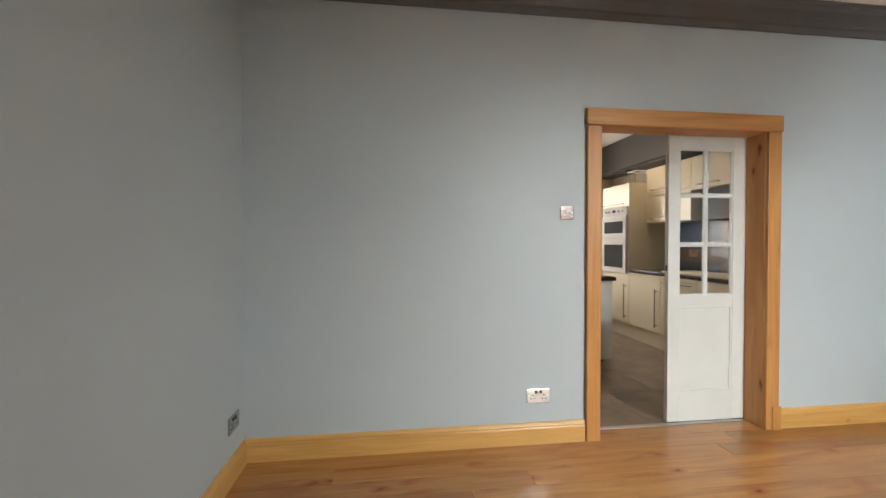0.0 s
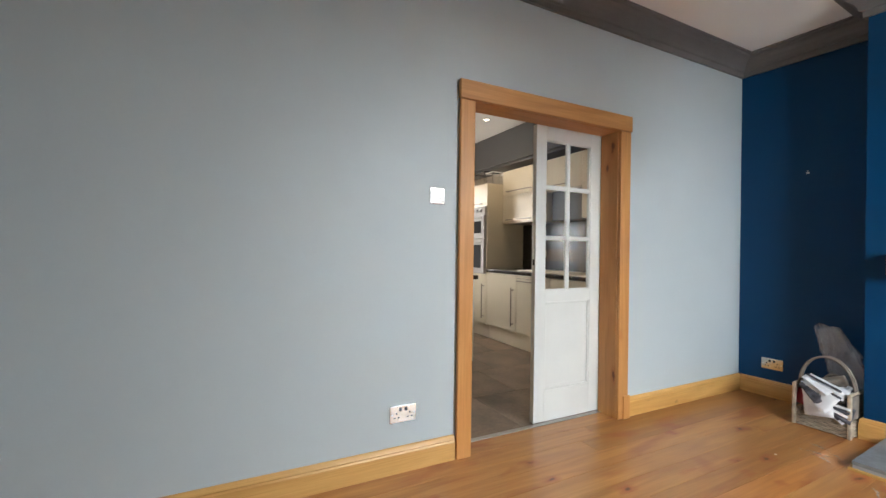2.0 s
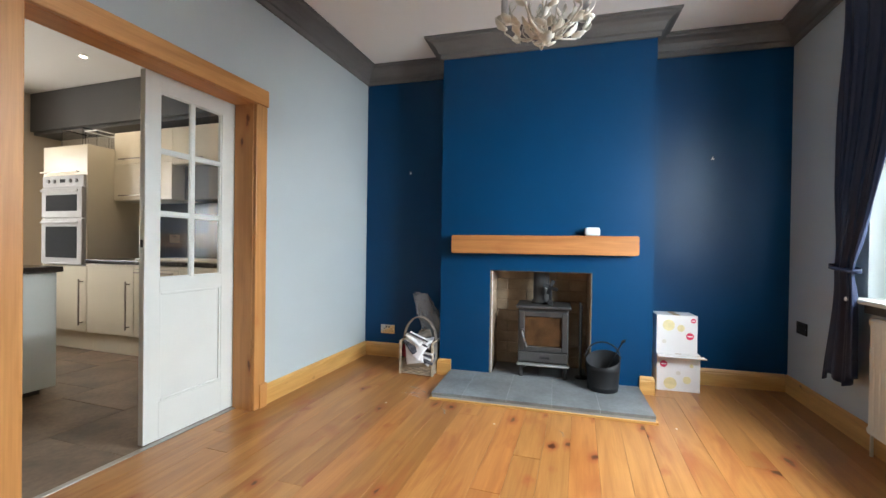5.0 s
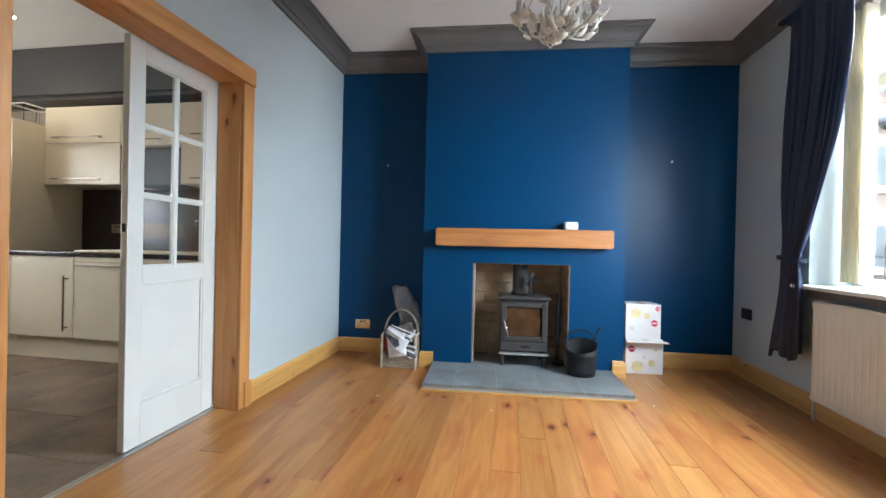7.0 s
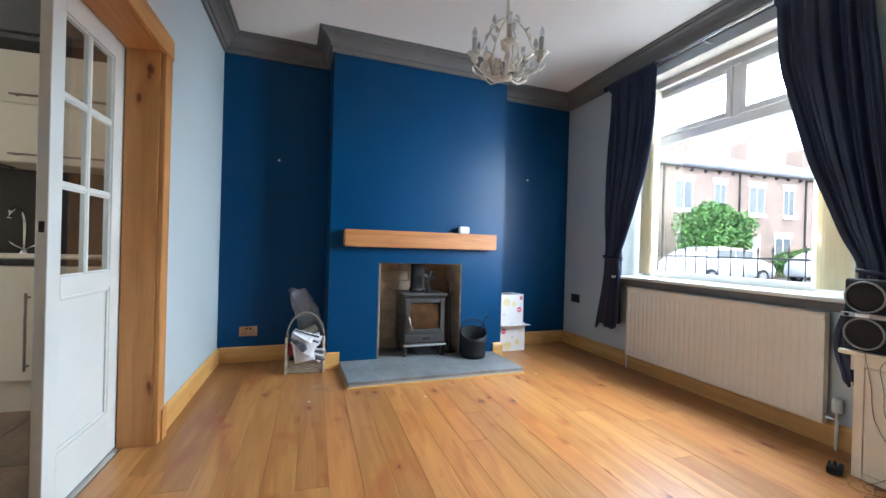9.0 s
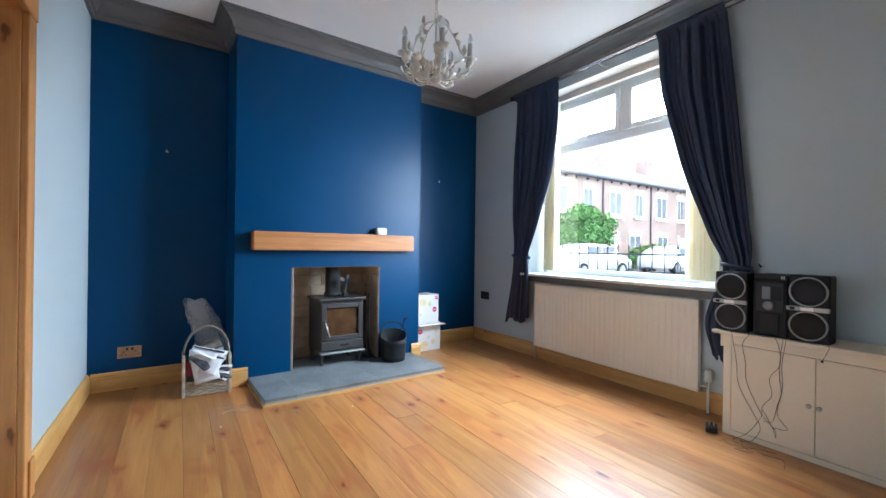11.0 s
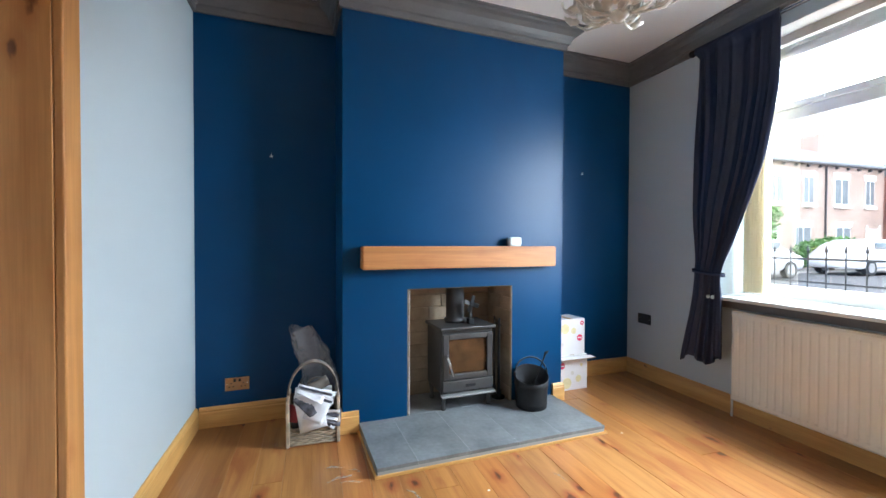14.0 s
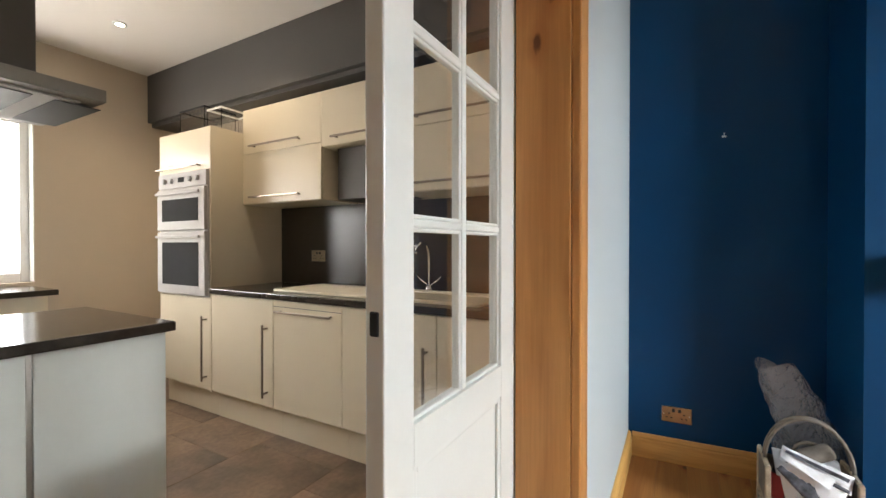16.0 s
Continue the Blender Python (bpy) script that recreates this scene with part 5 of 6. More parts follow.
rr = random.Random(4)
for k in range(5):
    a = 2 * math.pi * k / 5 + 0.25
    ca, sa = math.cos(a), math.sin(a)
    arm_pts = [(0.03 * ca, 0.03 * sa, 2.050), (0.085 * ca, 0.085 * sa, 2.045), (0.150 * ca, 0.150 * sa, 2.055), (0.200 * ca, 0.200 * sa, 2.095), (0.205 * ca, 0.205 * sa, 2.150)]
    arm = part("arm", tube(bmesh.new(), arm_pts, 0.0045, 8), M_IVORY, ch, smooth=True)
    m = pose(0.205 * ca, 0.205 * sa, 2.150)
    part("drip_pan", lathe(bmesh.new(), [(0.010, 0.0), (0.034, 0.006), (0.044, 0.016), (0.040, 0.017), (0.012, 0.008)], 20, m), M_IVORY, arm, smooth=True)
    part("candle_sleeve", lathe(bmesh.new(), [(0.0150, 0.0085), (0.0150, 0.104), (0.012, 0.107)], 16, m), M_CANDLE, arm, "grey candle sleeve", True)
    part("bulb", lathe(bmesh.new(), [(0.009, 0.1075), (0.016, 0.126), (0.0150, 0.140), (0.008, 0.160), (0.001, 0.172)], 14, m), M_BULB, arm, "unlit frosted candle bulb", True)
    part("swag", tube(bmesh.new(), [(0.010 * ca, 0.010 * sa, 2.405), (0.060 * ca, 0.060 * sa, 2.380), (0.115 * ca, 0.115 * sa, 2.300), (0.150 * ca, 0.150 * sa, 2.210), (0.190 * ca, 0.190 * sa, 2.165)], 0.004, 6), M_IVORY, arm, smooth=True)
    for i in range(3):
        t = i / 2
        r = 0.07 + 0.14 * t
        leaf_at(big, pose(r * ca * 0.9, r * sa * 0.9, 2.055 + 0.05 * t * t, rr.uniform(-25, 25), rr.uniform(-25, 20), math.degrees(a) + rr.uniform(-75, 75)))
    for i in range(4):
        t = 0.2 + i / 4
        r = 0.05 + 0.13 * t
        leaf_at(small, pose(r * ca, r * sa, 2.40 - 0.22 * t, rr.uniform(-60, 60), rr.uniform(-80, 40), math.degrees(a) + rr.uniform(-90, 90)))
    for i in range(2):
        aa = a + rr.uniform(-0.5, 0.5)
        r = rr.uniform(0.05, 0.17)
        zz = rr.uniform(2.07, 2.16)
        part("stalk", tube(bmesh.new(), [(0.04 * math.cos(aa), 0.04 * math.sin(aa), 2.045), (r * 0.8 * math.cos(aa), r * 0.8 * math.sin(aa), (zz + 2.04) / 2), (r * math.cos(aa), r * math.sin(aa), zz)], 0.0025, 5), M_IVORY, arm)
        leaf_at(bud, pose(r * math.cos(aa), r * math.sin(aa), zz, 0, -70 + rr.uniform(-25, 25), math.degrees(aa) + rr.uniform(-60, 60)))
for k in range(15):
    a = 2 * math.pi * k / 15
    leaf_at(big if k % 2 else small, pose(0.045 * math.cos(a), 0.045 * math.sin(a), 2.048 + 0.010 * (k % 3), rr.uniform(-20, 20), rr.uniform(-5, 35), math.degrees(a) + rr.uniform(-15, 15)))
for ring, n, z in ((0.085, 6, 2.058), (0.130, 6, 2.066), (0.172, 6, 2.084)):
    for k in range(n):
        a = 2 * math.pi * k / n + rr.uniform(-0.12, 0.12)
        leaf_at(broad if rr.random() < 0.7 else big, pose(ring * math.cos(a), ring * math.sin(a), z + rr.uniform(-0.012, 0.014), rr.uniform(-22, 22), rr.uniform(-18, 14), math.degrees(a) + rr.uniform(-70, 70)))
broad.matrix_basis = pose(0.02, 0.07, 2.045, 0, 5, 70)
big.matrix_basis = pose(0.06, 0.02, 2.04, 0, 10, 20)
small.matrix_basis = pose(-0.06, 0.02, 2.05, 0, 10, 160)
bud.matrix_basis = pose(0.02, -0.06, 2.06, 0, -40, -80)

# small white flecks on the boards
for x, yy in ((2.93, -0.10), (2.62, 0.95), (2.70, 1.72)):
    tagged(part("paint_fleck", lathe(bmesh.new(), [(0.007, 0.0), (0.006, 0.0015)], 8, pose(x, yy, 0.0008)), M_PAPER), "tiny white scrap lying on the floorboards", "scrap", "flecks on the floor")

# pale scuffs on the boards in front of the hearth corner
m_scuff, nt, b = nodes_of("pale_scuffed_varnish")
b.inputs["Base Color"].default_value = (0.72, 0.66, 0.58, 1)
b.inputs["Roughness"].default_value = 0.7
nz = put(nt, "ShaderNodeTexNoise", Scale=55.0, Detail=5.0)
nt.links.new(coords(nt), nz.inputs["Vector"])
nt.links.new(ramp(nt, nz.outputs["Fac"], [(0.42, (0, 0, 0)), (0.62, (0.5, 0.5, 0.5))]), b.inputs["Alpha"])
for x, yy, l, w, a in ((3.05, 1.66, 0.11, 0.020, 80), (2.94, 1.63, 0.15, 0.022, 105), (2.89, 1.58, 0.12, 0.016, 75), (2.99, 1.55, 0.09, 0.014, 60), (2.70, 1.30, 0.12, 0.012, 30), (2.62, 0.55, 0.10, 0.012, 15)):
    rows = [[(l * (i / 12 - 0.5), w * (j - 0.5) * math.sin(math.pi * (i + 0.4) / 12.8) + 0.006 * math.sin(i * 0.7), 0) for i in range(13)] for j in range(2)]
    sm = thick(part("scuff_mark", sheet(bmesh.new(), rows), m_scuff, m=pose(x, yy, 0.0014, 0, 0, a)), 0.0006)
    tagged(sm, "pale scuffed scratch on the floorboards", "scuff", "floor scuffs")

# ---- kitchen ----
wall("wall_kitchen_east", boxbm(KE, KE + 0.25, 2.625, KN + 0.2, -0.1, 2.95), M_KWALL, "beige painted kitchen wall")
bm = boxbm(-0.8, 0.85, KN, KN + 0.2, -0.1, 2.95)
box(bm, 2.39, KE, KN, KN + 0.2, -0.1, 2.95)
box(bm, 0.85, 2.39, KN, KN + 0.2, -0.1, 0.92)
box(bm, 0.85, 2.39, KN, KN + 0.2, 2.20, 2.95)
wall("wall_kitchen_north", bm, M_KWALL, "beige painted kitchen wall with a window")
wall("wall_kitchen_west", boxbm(-0.95, -0.8, 2.625, KN + 0.2, -0.1, 2.95), M_KWALL, "beige painted kitchen wall")
bm = boxbm(-0.8, DX0 - 0.02, 2.6205, 2.6240, 0, 2.95)
box(bm, DX1 + 0.02, KE, 2.6205, 2.6240, 0, 2.95)
wall("wall_kitchen_south", bm, M_KWALL, "beige painted kitchen wall beside the doorway")
tagged(part("ceiling_kitchen", boxbm(-0.8, KE, 2.625, KN, KCEIL, KCEIL + 0.1), M_CEIL), "smooth cream kitchen ceiling", "ceiling", kind="structure")
tagged(part("soffit", boxbm(3.17, KE - 0.001, 2.625, KN - 0.001, 2.335, KCEIL - 0.001, bevel=0.004), M_SOFFIT), "dark grey painted boxed-in soffit above the wall units", "soffit", kind="structure")
tagged(part("soffit_shelf", boxbm(3.205, KE - 0.001, 2.625, KN - 0.001, 2.30, 2.334, bevel=0.003), M_SOFFIT), "grey moulding below the soffit", "trim", kind="structure")

kw = tagged(new("window_2"), "white plastic kitchen window bright with daylight", "window", kind="structure")
for b in ((0.85, 0.91, 0.92, 2.20), (2.33, 2.39, 0.92, 2.20), (0.91, 2.33, 0.92, 0.99), (0.91, 2.33, 2.13, 2.20), (1.56, 1.62, 0.99, 2.13)):
    part("window_frame", boxbm(b[0], b[1], KN + 0.09, KN + 0.15, b[2], b[3], bevel=0.005), M_PVC, kw)
for x0, x1 in ((0.91, 1.56), (1.62, 2.33)):
    part("pane", boxbm(x0, x1, KN + 0.117, KN + 0.122, 0.99, 2.13), M_GLASS, kw).visible_shadow = False
part("reveal_lining", boxbm(2.382, 2.3895, KN + 0.002, KN + 0.088, 0.925, 2.195), M_WHITE, kw)


def bar_handle(parent, p, q, out=0.032):
    """A steel bow handle between two points on a front that faces west."""
    (x, y0, z0), (_, y1, z1) = p, q
    d = (Vector(q) - Vector(p)).normalized() * 0.02
    h = part("handle", boxbm(x - out - 0.010, x - out, min(y0, y1) - 0.006, max(y0, y1) + 0.006, min(z0, z1) - 0.006, max(z0, z1) + 0.006, bevel=0.002), M_HANDLE, parent, "brushed bronze-grey bar handle")
    for r in (Vector(p) + d, Vector(q) - d):
        part("handle_foot", boxbm(x - out, x - 0.0005, r.y - 0.005, r.y + 0.005, r.z - 0.005, r.z + 0.005), M_HANDLE, parent)
    return h


UX = 2.87


def base_unit(label, y0, y1, handle):
    u = thing("base_unit", label, "kitchen cabinet", pose(0, 0, 0), "cream kitchen base units")
    part("carcass", boxbm(UX + 0.022, KE - 0.001, y0 + 0.001, y1 - 0.001, 0.1825, 0.868), M_CREAM, u)
    d = part("door", boxbm(UX, UX + 0.020, y0 + 0.002, y1 - 0.002, 0.195, 0.862, bevel=0.003), M_CREAM, u, "glossy cream slab door")
    part("plinth", boxbm(UX + 0.060, UX + 0.075, y0 + 0.001, y1 - 0.001, 0.0005, 0.182), M_CREAM, u)
    if handle == "v":
        bar_handle(d, (UX, y0 + 0.055, 0.265), (UX, y0 + 0.055, 0.705))
    elif handle == "h":
        bar_handle(d, (UX, y0 + 0.06, 0.800), (UX, y1 - 0.06, 0.800))
        part("front_line", boxbm(UX - 0.0008, UX - 0.0002, y0 + 0.004, y1 - 0.004, 0.826, 0.829), M_SOFFIT, d)
    return u


base_unit("glossy cream base unit with a steel bar handle", 4.400, 5.040, "v")
base_unit("cream fronted dishwasher unit with a level steel handle", 3.835, 4.400, "h")
base_unit("glossy cream base unit under the sink", 3.235, 3.835, "v")
base_unit("glossy cream base unit by the doorway wall", 2.640, 3.235, "v")

tw = thing("oven_tower", "tall glossy cream oven housing unit", "kitchen cabinet", pose(0, 0, 0))
T0, T1 = 5.042, 5.702
part("side_panel", boxbm(UX + 0.002, KE - 0.001, T0, T0 + 0.018, 0.1828, 2.030), M_CREAM, tw)
part("side_panel", boxbm(UX + 0.002, KE - 0.001, T1 - 0.018, T1, 0.1828, 2.030), M_CREAM, tw)
part("carcass", boxbm(UX + 0.023, KE - 0.002, T0 + 0.0185, T1 - 0.0185, 0.1825, 2.028), M_CREAM, tw)
d = part("top_door", boxbm(UX, UX + 0.020, T0 + 0.002, T1 - 0.002, 1.735, 2.028, bevel=0.003), M_CREAM, tw)
bar_handle(d, (UX, T0 + 0.10, 1.765), (UX, T1 - 0.03, 1.765))
d = part("lower_door", boxbm(UX, UX + 0.020, T0 + 0.002, T1 - 0.002, 0.195, 0.832, bevel=0.003), M_CREAM, tw)
bar_handle(d, (UX, T0 + 0.055, 0.265), (UX, T0 + 0.055, 0.705))
part("plinth", boxbm(UX + 0.060, UX + 0.075, T0, T1, 0.0005, 0.182), M_CREAM, tw)
ov = thing("double_oven", "white built-in double oven with dark glass doors", "oven", pose(0, 0, 0))
O0, O1 = T0 + 0.022, T1 - 0.022
part("body", boxbm(UX - 0.004, UX + 0.0225, O0, O1, 0.840, 1.730, bevel=0.002), M_ENAMEL, ov)
part("control_panel", boxbm(UX - 0.018, UX - 0.0045, O0, O1, 1.622, 1.730, bevel=0.003), M_ENAMEL, ov)
for y0 in (0.10, 0.19, 0.43, 0.52):
    part("knob", lathe(bmesh.new(), [(0.020, 0), (0.018, 0.016), (0.010, 0.018)], 18, pose(UX - 0.0182, O0 + y0, 1.676, 0, -90, 0)), M_SILVER, ov, smooth=True)
part("clock", boxbm(UX - 0.0195, UX - 0.0182, O0 + 0.27, O0 + 0.35, 1.660, 1.695), M_OVENGLASS, ov)
for nm, z0, z1 in (("upper_door", 1.312, 1.612), ("lower_door", 0.850, 1.298)):
    d = part(nm, boxbm(UX - 0.030, UX - 0.0045, O0 + 0.004, O1 - 0.004, z0, z1, bevel=0.004), M_ENAMEL, ov)
    part("door_window", boxbm(UX - 0.0325, UX - 0.0302, O0 + 0.075, O1 - 0.075, z0 + 0.065, z1 - 0.075), M_OVENGLASS, d, "dark oven glass")
    part("door_rail", boxbm(UX - 0.060, UX - 0.046, O0 + 0.03, O1 - 0.03, z1 - 0.045, z1 - 0.025, bevel=0.004), M_ENAMEL, d)
    for yy in (O0 + 0.06, O1 - 0.07):
        part("rail_foot", boxbm(UX - 0.046, UX - 0.0302, yy, yy + 0.012, z1 - 0.042, z1 - 0.028), M_ENAMEL, d)
for lab, y0, w, h in (("clear glass tank standing on the oven tower", 5.30, 0.32, 0.20), ("pale glass jar standing on the oven tower", 5.09, 0.17, 0.16)):
    g = thing("glass_tank", lab, "glass tank", pose(2.98, y0, 2.0305))
    for b in ((0, 0.004, 0, w), (0.246, 0.25, 0, w), (0.004, 0.246, 0, 0.004), (0.004, 0.246, w - 0.004, w)):
        part("pane", boxbm(b[0], b[1], b[2], b[3], 0.004, h), M_GLASS, g).visible_shadow = False
    part("base", boxbm(0, 0.25, 0, w, 0, 0.004), M_GLASS if w < 0.2 else M_DARK, g)
    for b in ((-0.003, 0.007, -0.003, w + 0.003), (0.243, 0.253, -0.003, w + 0.003), (0.007, 0.243, -0.003, 0.006), (0.007, 0.243, w - 0.006, w + 0.003)):
        part("rim", boxbm(b[0], b[1], b[2], b[3], h + 0.0003, h + 0.012), M_DARK if w > 0.2 else M_PVC, g)


def wall_unit(label, y0, y1, z0, fronts):
    WXU = 3.114
    u = thing("wall_unit", label, "kitchen cabinet", pose(0, 0, 0), "cream kitchen wall units")
    part("carcass", boxbm(WXU + 0.021, KE - 0.001, y0 + 0.0005, y1 - 0.0005, z0, 2.195), M_CREAM, u)
    for a, b in fronts:
        d = part("door", boxbm(WXU, WXU + 0.020, y0 + 0.0015, y1 - 0.0015, a, b, bevel=0.003), M_CREAM, u, "glossy cream lift-up door")
        bar_handle(d, (WXU, y0 + 0.18, a + 0.045), (WXU, y1 - 0.12, a + 0.045))
    return u


wall_unit("glossy cream wall unit with two lift-up doors", 4.240, 5.040, 1.500, ((1.502, 1.866), (1.870, 2.194)))
wall_unit("short glossy cream wall unit with a lift-up door", 3.640, 4.240, 1.835, ((1.837, 2.194),))
wall_unit("glossy cream wall unit above the sink end", 2.840, 3.640, 1.500, ((1.502, 1.866), (1.870, 2.194)))
ex = thing("cooker_hood_insert", "dark slim extractor box under the short wall unit", "extractor", pose(0, 0, 0))
part("box", boxbm(3.20, KE - 0.001, 3.70, 4.18, 1.50, 1.8345, bevel=0.004), M_SOFFIT, ex)

wt = thing("worktop", "dark brown speckled worktop with an inset sink", "worktop", pose(0, 0, 0))
part("slab", boxbm(UX - 0.015, KE - 0.001, 2.630, 5.041, 0.8685, 0.905, bevel=0.006), M_WORKTOP, wt)
part("splashback", boxbm(KE - 0.012, KE - 0.0012, 2.630, 5.041, 0.906, 1.499), M_SPLASH, wt, "dark brown glossy splashback")
sk = thing("sink", "cream composite sink with a drainer set in the worktop", "sink", pose(0, 0, 0))
S = (2.95, 3.38, 3.05, 4.50)
part("drainer", boxbm(S[0], S[1], 3.72, S[3], 0.9055, 0.922, bevel=0.006), M_SINK, sk)
for b in ((S[0], S[0] + 0.03, S[2], 3.72), (S[1] - 0.05, S[1], S[2], 3.72), (S[0] + 0.03, S[1] - 0.05, S[2], S[2] + 0.03), (S[0] + 0.03, S[1] - 0.05, 3.69, 3.72)):
    part("bowl_rim", boxbm(b[0], b[1], b[2], b[3], 0.9055, 0.922, bevel=0.005), M_SINK, sk)
part("bowl", boxbm(S[0] + 0.03, S[1] - 0.05, S[2] + 0.03, 3.69, 0.9052, 0.908), M_SINK, sk)
for i in range(6):
    part("drain_rib", boxbm(S[0] + 0.06 + i * 0.055, S[0] + 0.075 + i * 0.055, 3.80, 4.40, 0.9222, 0.9245, bevel=0.001), M_SINK, sk)
tp = thing("mixer_tap", "chrome swan-neck mixer tap behind the sink", "tap", pose(3.40, 3.60, 0.9055))
part("base", lathe(bmesh.new(), [(0.026, 0), (0.024, 0.03), (0.014, 0.05)], 20), M_CHROME, tp, smooth=True)
part("spout", tube(bmesh.new(), [(0, 0, 0.04), (0, 0, 0.24), (-0.03, 0, 0.30), (-0.09, 0, 0.32), (-0.15, 0, 0.29), (-0.16, 0, 0.25)], 0.011, 12), M_CHROME, tp, smooth=True)
for s in (-1, 1):
    part("lever", tube(bmesh.new(), [(0, s * 0.015, 0.05), (0, s * 0.06, 0.075), (0, s * 0.085, 0.10)], 0.006, 8), M_CHROME, tp, smooth=True)
plate("socket", "chrome double power socket on the kitchen splashback", "socket", pose(KE - 0.012, 4.62, 1.12, 0, 0, 90), 0.147, "socket")

isl = thing("kitchen_island", "kitchen island with white gloss panels and a dark worktop", "kitchen island", pose(0, 0, 0))
part("carcass", boxbm(0.62, 2.035, 4.045, 4.70, 0.10, 0.859), M_ISLAND, isl)
part("plinth", boxbm(0.66, 2.00, 4.08, 4.66, 0.0005, 0.0995), M_SOFFIT, isl)
for x0, x1 in ((0.62, 1.13), (1.136, 1.655), (1.672, 2.066)):
    part("front_panel", boxbm(x0, x1, 4.020, 4.0445, 0.045, 0.857, bevel=0.003), M_ISLAND, isl, "pale gloss end panel")
part("panel_strip", boxbm(1.6565, 1.6705, 4.026, 4.0445, 0.045, 0.857), M_STEEL, isl, "grey joint strip")
part("end_panel", boxbm(2.0355, 2.066, 4.0455, 4.70, 0.045, 0.857, bevel=0.003), M_ISLAND, isl)
part("top", boxbm(0.55, 2.078, 3.965, 4.760, 0.862, 0.900, bevel=0.005), M_WORKTOP, isl, "dark polished worktop")
hob = thing("glass_hob", "black glass hob set in the island worktop", "hob", pose(0, 0, 0))
part("glass", boxbm(1.00, 1.62, 4.12, 4.62, 0.9005, 0.906, bevel=0.002), M_OVENGLASS, hob)
for x, yy, r in ((1.16, 4.25, 0.08), (1.16, 4.49, 0.10), (1.46, 4.25, 0.10), (1.46, 4.49, 0.08)):
    part("zone", lathe(bmesh.new(), [(r, 0.0), (r, 0.0006)], 28, pose(x, yy, 0.9062)), M_DARK, hob)
hd = thing("island_hood", "grey metal box extractor hood hung over the island", "cooker hood", pose(0, 0, 0))
part("canopy", boxbm(1.20, 1.925, 4.15, 4.78, 1.748, 1.796, bevel=0.004), M_HOOD, hd)
part("underside", boxbm(1.26, 1.865, 4.21, 4.72, 1.741, 1.7477), M_ENAMEL, hd, "pale filter panel")
for i in range(3):
    part("filter_slot", boxbm(1.40 + 0.2 * i, 1.54 + 0.2 * i, 4.24, 4.69, 1.7385, 1.7407), M_DARK, hd)
part("duct", boxbm(1.45, 1.775, 4.33, 4.60, 1.7965, KCEIL - 0.0005, bevel=0.003), M_SOFFIT, hd)
cn = thing("window_counter", "dark worktop run below the kitchen window", "worktop", pose(0, 0, 0))
part("slab", boxbm(0.2, 2.34, 5.92, KN - 0.001, 0.862, 0.900, bevel=0.005), M_WORKTOP, cn)
part("front", boxbm(0.2, 2.30, 5.98, KN - 0.002, 0.0005, 0.8615), M_CREAM, cn)

for x, yy in ((2.685, 4.80), (2.604, 5.675)):
    dl = thing("downlight", "small round lit ceiling downlight", "ceiling light", pose(x, yy, KCEIL), "kitchen downlights")
    part("rim", lathe(bmesh.new(), [(0.030, -0.0005), (0.042, -0.001), (0.043, -0.006), (0.031, -0.008)], 24), M_PVC, dl, smooth=True)
    part("lamp", lathe(bmesh.new(), [(0.028, -0.0065), (0.024, -0.0085), (0.004, -0.010)], 20), M_LAMP, dl, "warm glowing lamp")
    lp = new("downlight_lamp", bpy.data.lights.new("downlight_lamp", "SPOT"))
    lp.data.energy, lp.data.color, lp.data.spot_size, lp.data.spot_blend, lp.data.shadow_soft_size = 8.5, (1.0, 0.80, 0.57), radians(125), 0.7, 0.03
    lp.matrix_world = look((x, yy, KCEIL - 0.02), (x, yy + 0.001, 0))

# ---- outside ----
tagged(part("ground", boxbm(-400, 400, -700, -1.43, -0.40, -0.10), M_PAVE), "pale concrete ground outside", "ground", kind="structure")
tagged(part("ground_back", boxbm(-400, 400, KN + 0.21, 500, -0.40, -0.10), M_PAVE), "pale paved yard behind the kitchen", "ground", kind="structure")
tagged(part("road", boxbm(6.5, 13.2, -160, -1.6, -0.098, -0.092), M_ROADS), "grey asphalt street", "road", kind="structure")
gw = tagged(part("garden_wall", boxbm(-6, 16, -4.12, -3.90, -0.10, 0.66, bevel=0.01), M_STONE), "low pale garden wall under railings", "garden wall", kind="structure")
fence = thing("railing", "black iron garden railing with spear tops", "railing", pose(0, 0, 0))
part("top_rail", boxbm(0.0, 11.0, -4.02, -4.00, 1.00, 1.025), M_RAIL, fence)
part("bottom_rail", boxbm(0.0, 11.0, -4.02, -4.00, 0.72, 0.742), M_RAIL, fence)
pm = part("post", lathe(bmesh.new(), [(0.008, 0.0), (0.008, 0.43), (0.020, 0.45), (0.012, 0.475), (0.001, 0.53)], 8), M_RAIL, fence)
pm.matrix_basis = pose(0.1, -4.01, 0.66)
for i in range(1, 56):
    o = pm.copy()
    scene.collection.objects.link(o)
    o.matrix_basis = pose(0.1 + 0.19 * i, -4.01, 0.66)


def gable_roof(bm, x0, x1, y0, y1, ze, zr, over=0.25):
    """A closed prism of a roof, its ridge along y."""
    xm = (x0 + x1) / 2
    ends = [[bm.verts.new(p) for p in ((x0 - over, y, ze), (x0 - over, y, ze + 0.14), (xm, y, zr + 0.14), (x1 + over, y, ze + 0.14), (x1 + over, y, ze))] for y in (y0, y1)]
    for i in range(5):
        j = (i + 1) % 5
        bm.faces.new((ends[0][i], ends[0][j], ends[1][j], ends[1][i]))
    bm.faces.new(ends[0]), bm.faces.new(ends[1][::-1])
    return bm


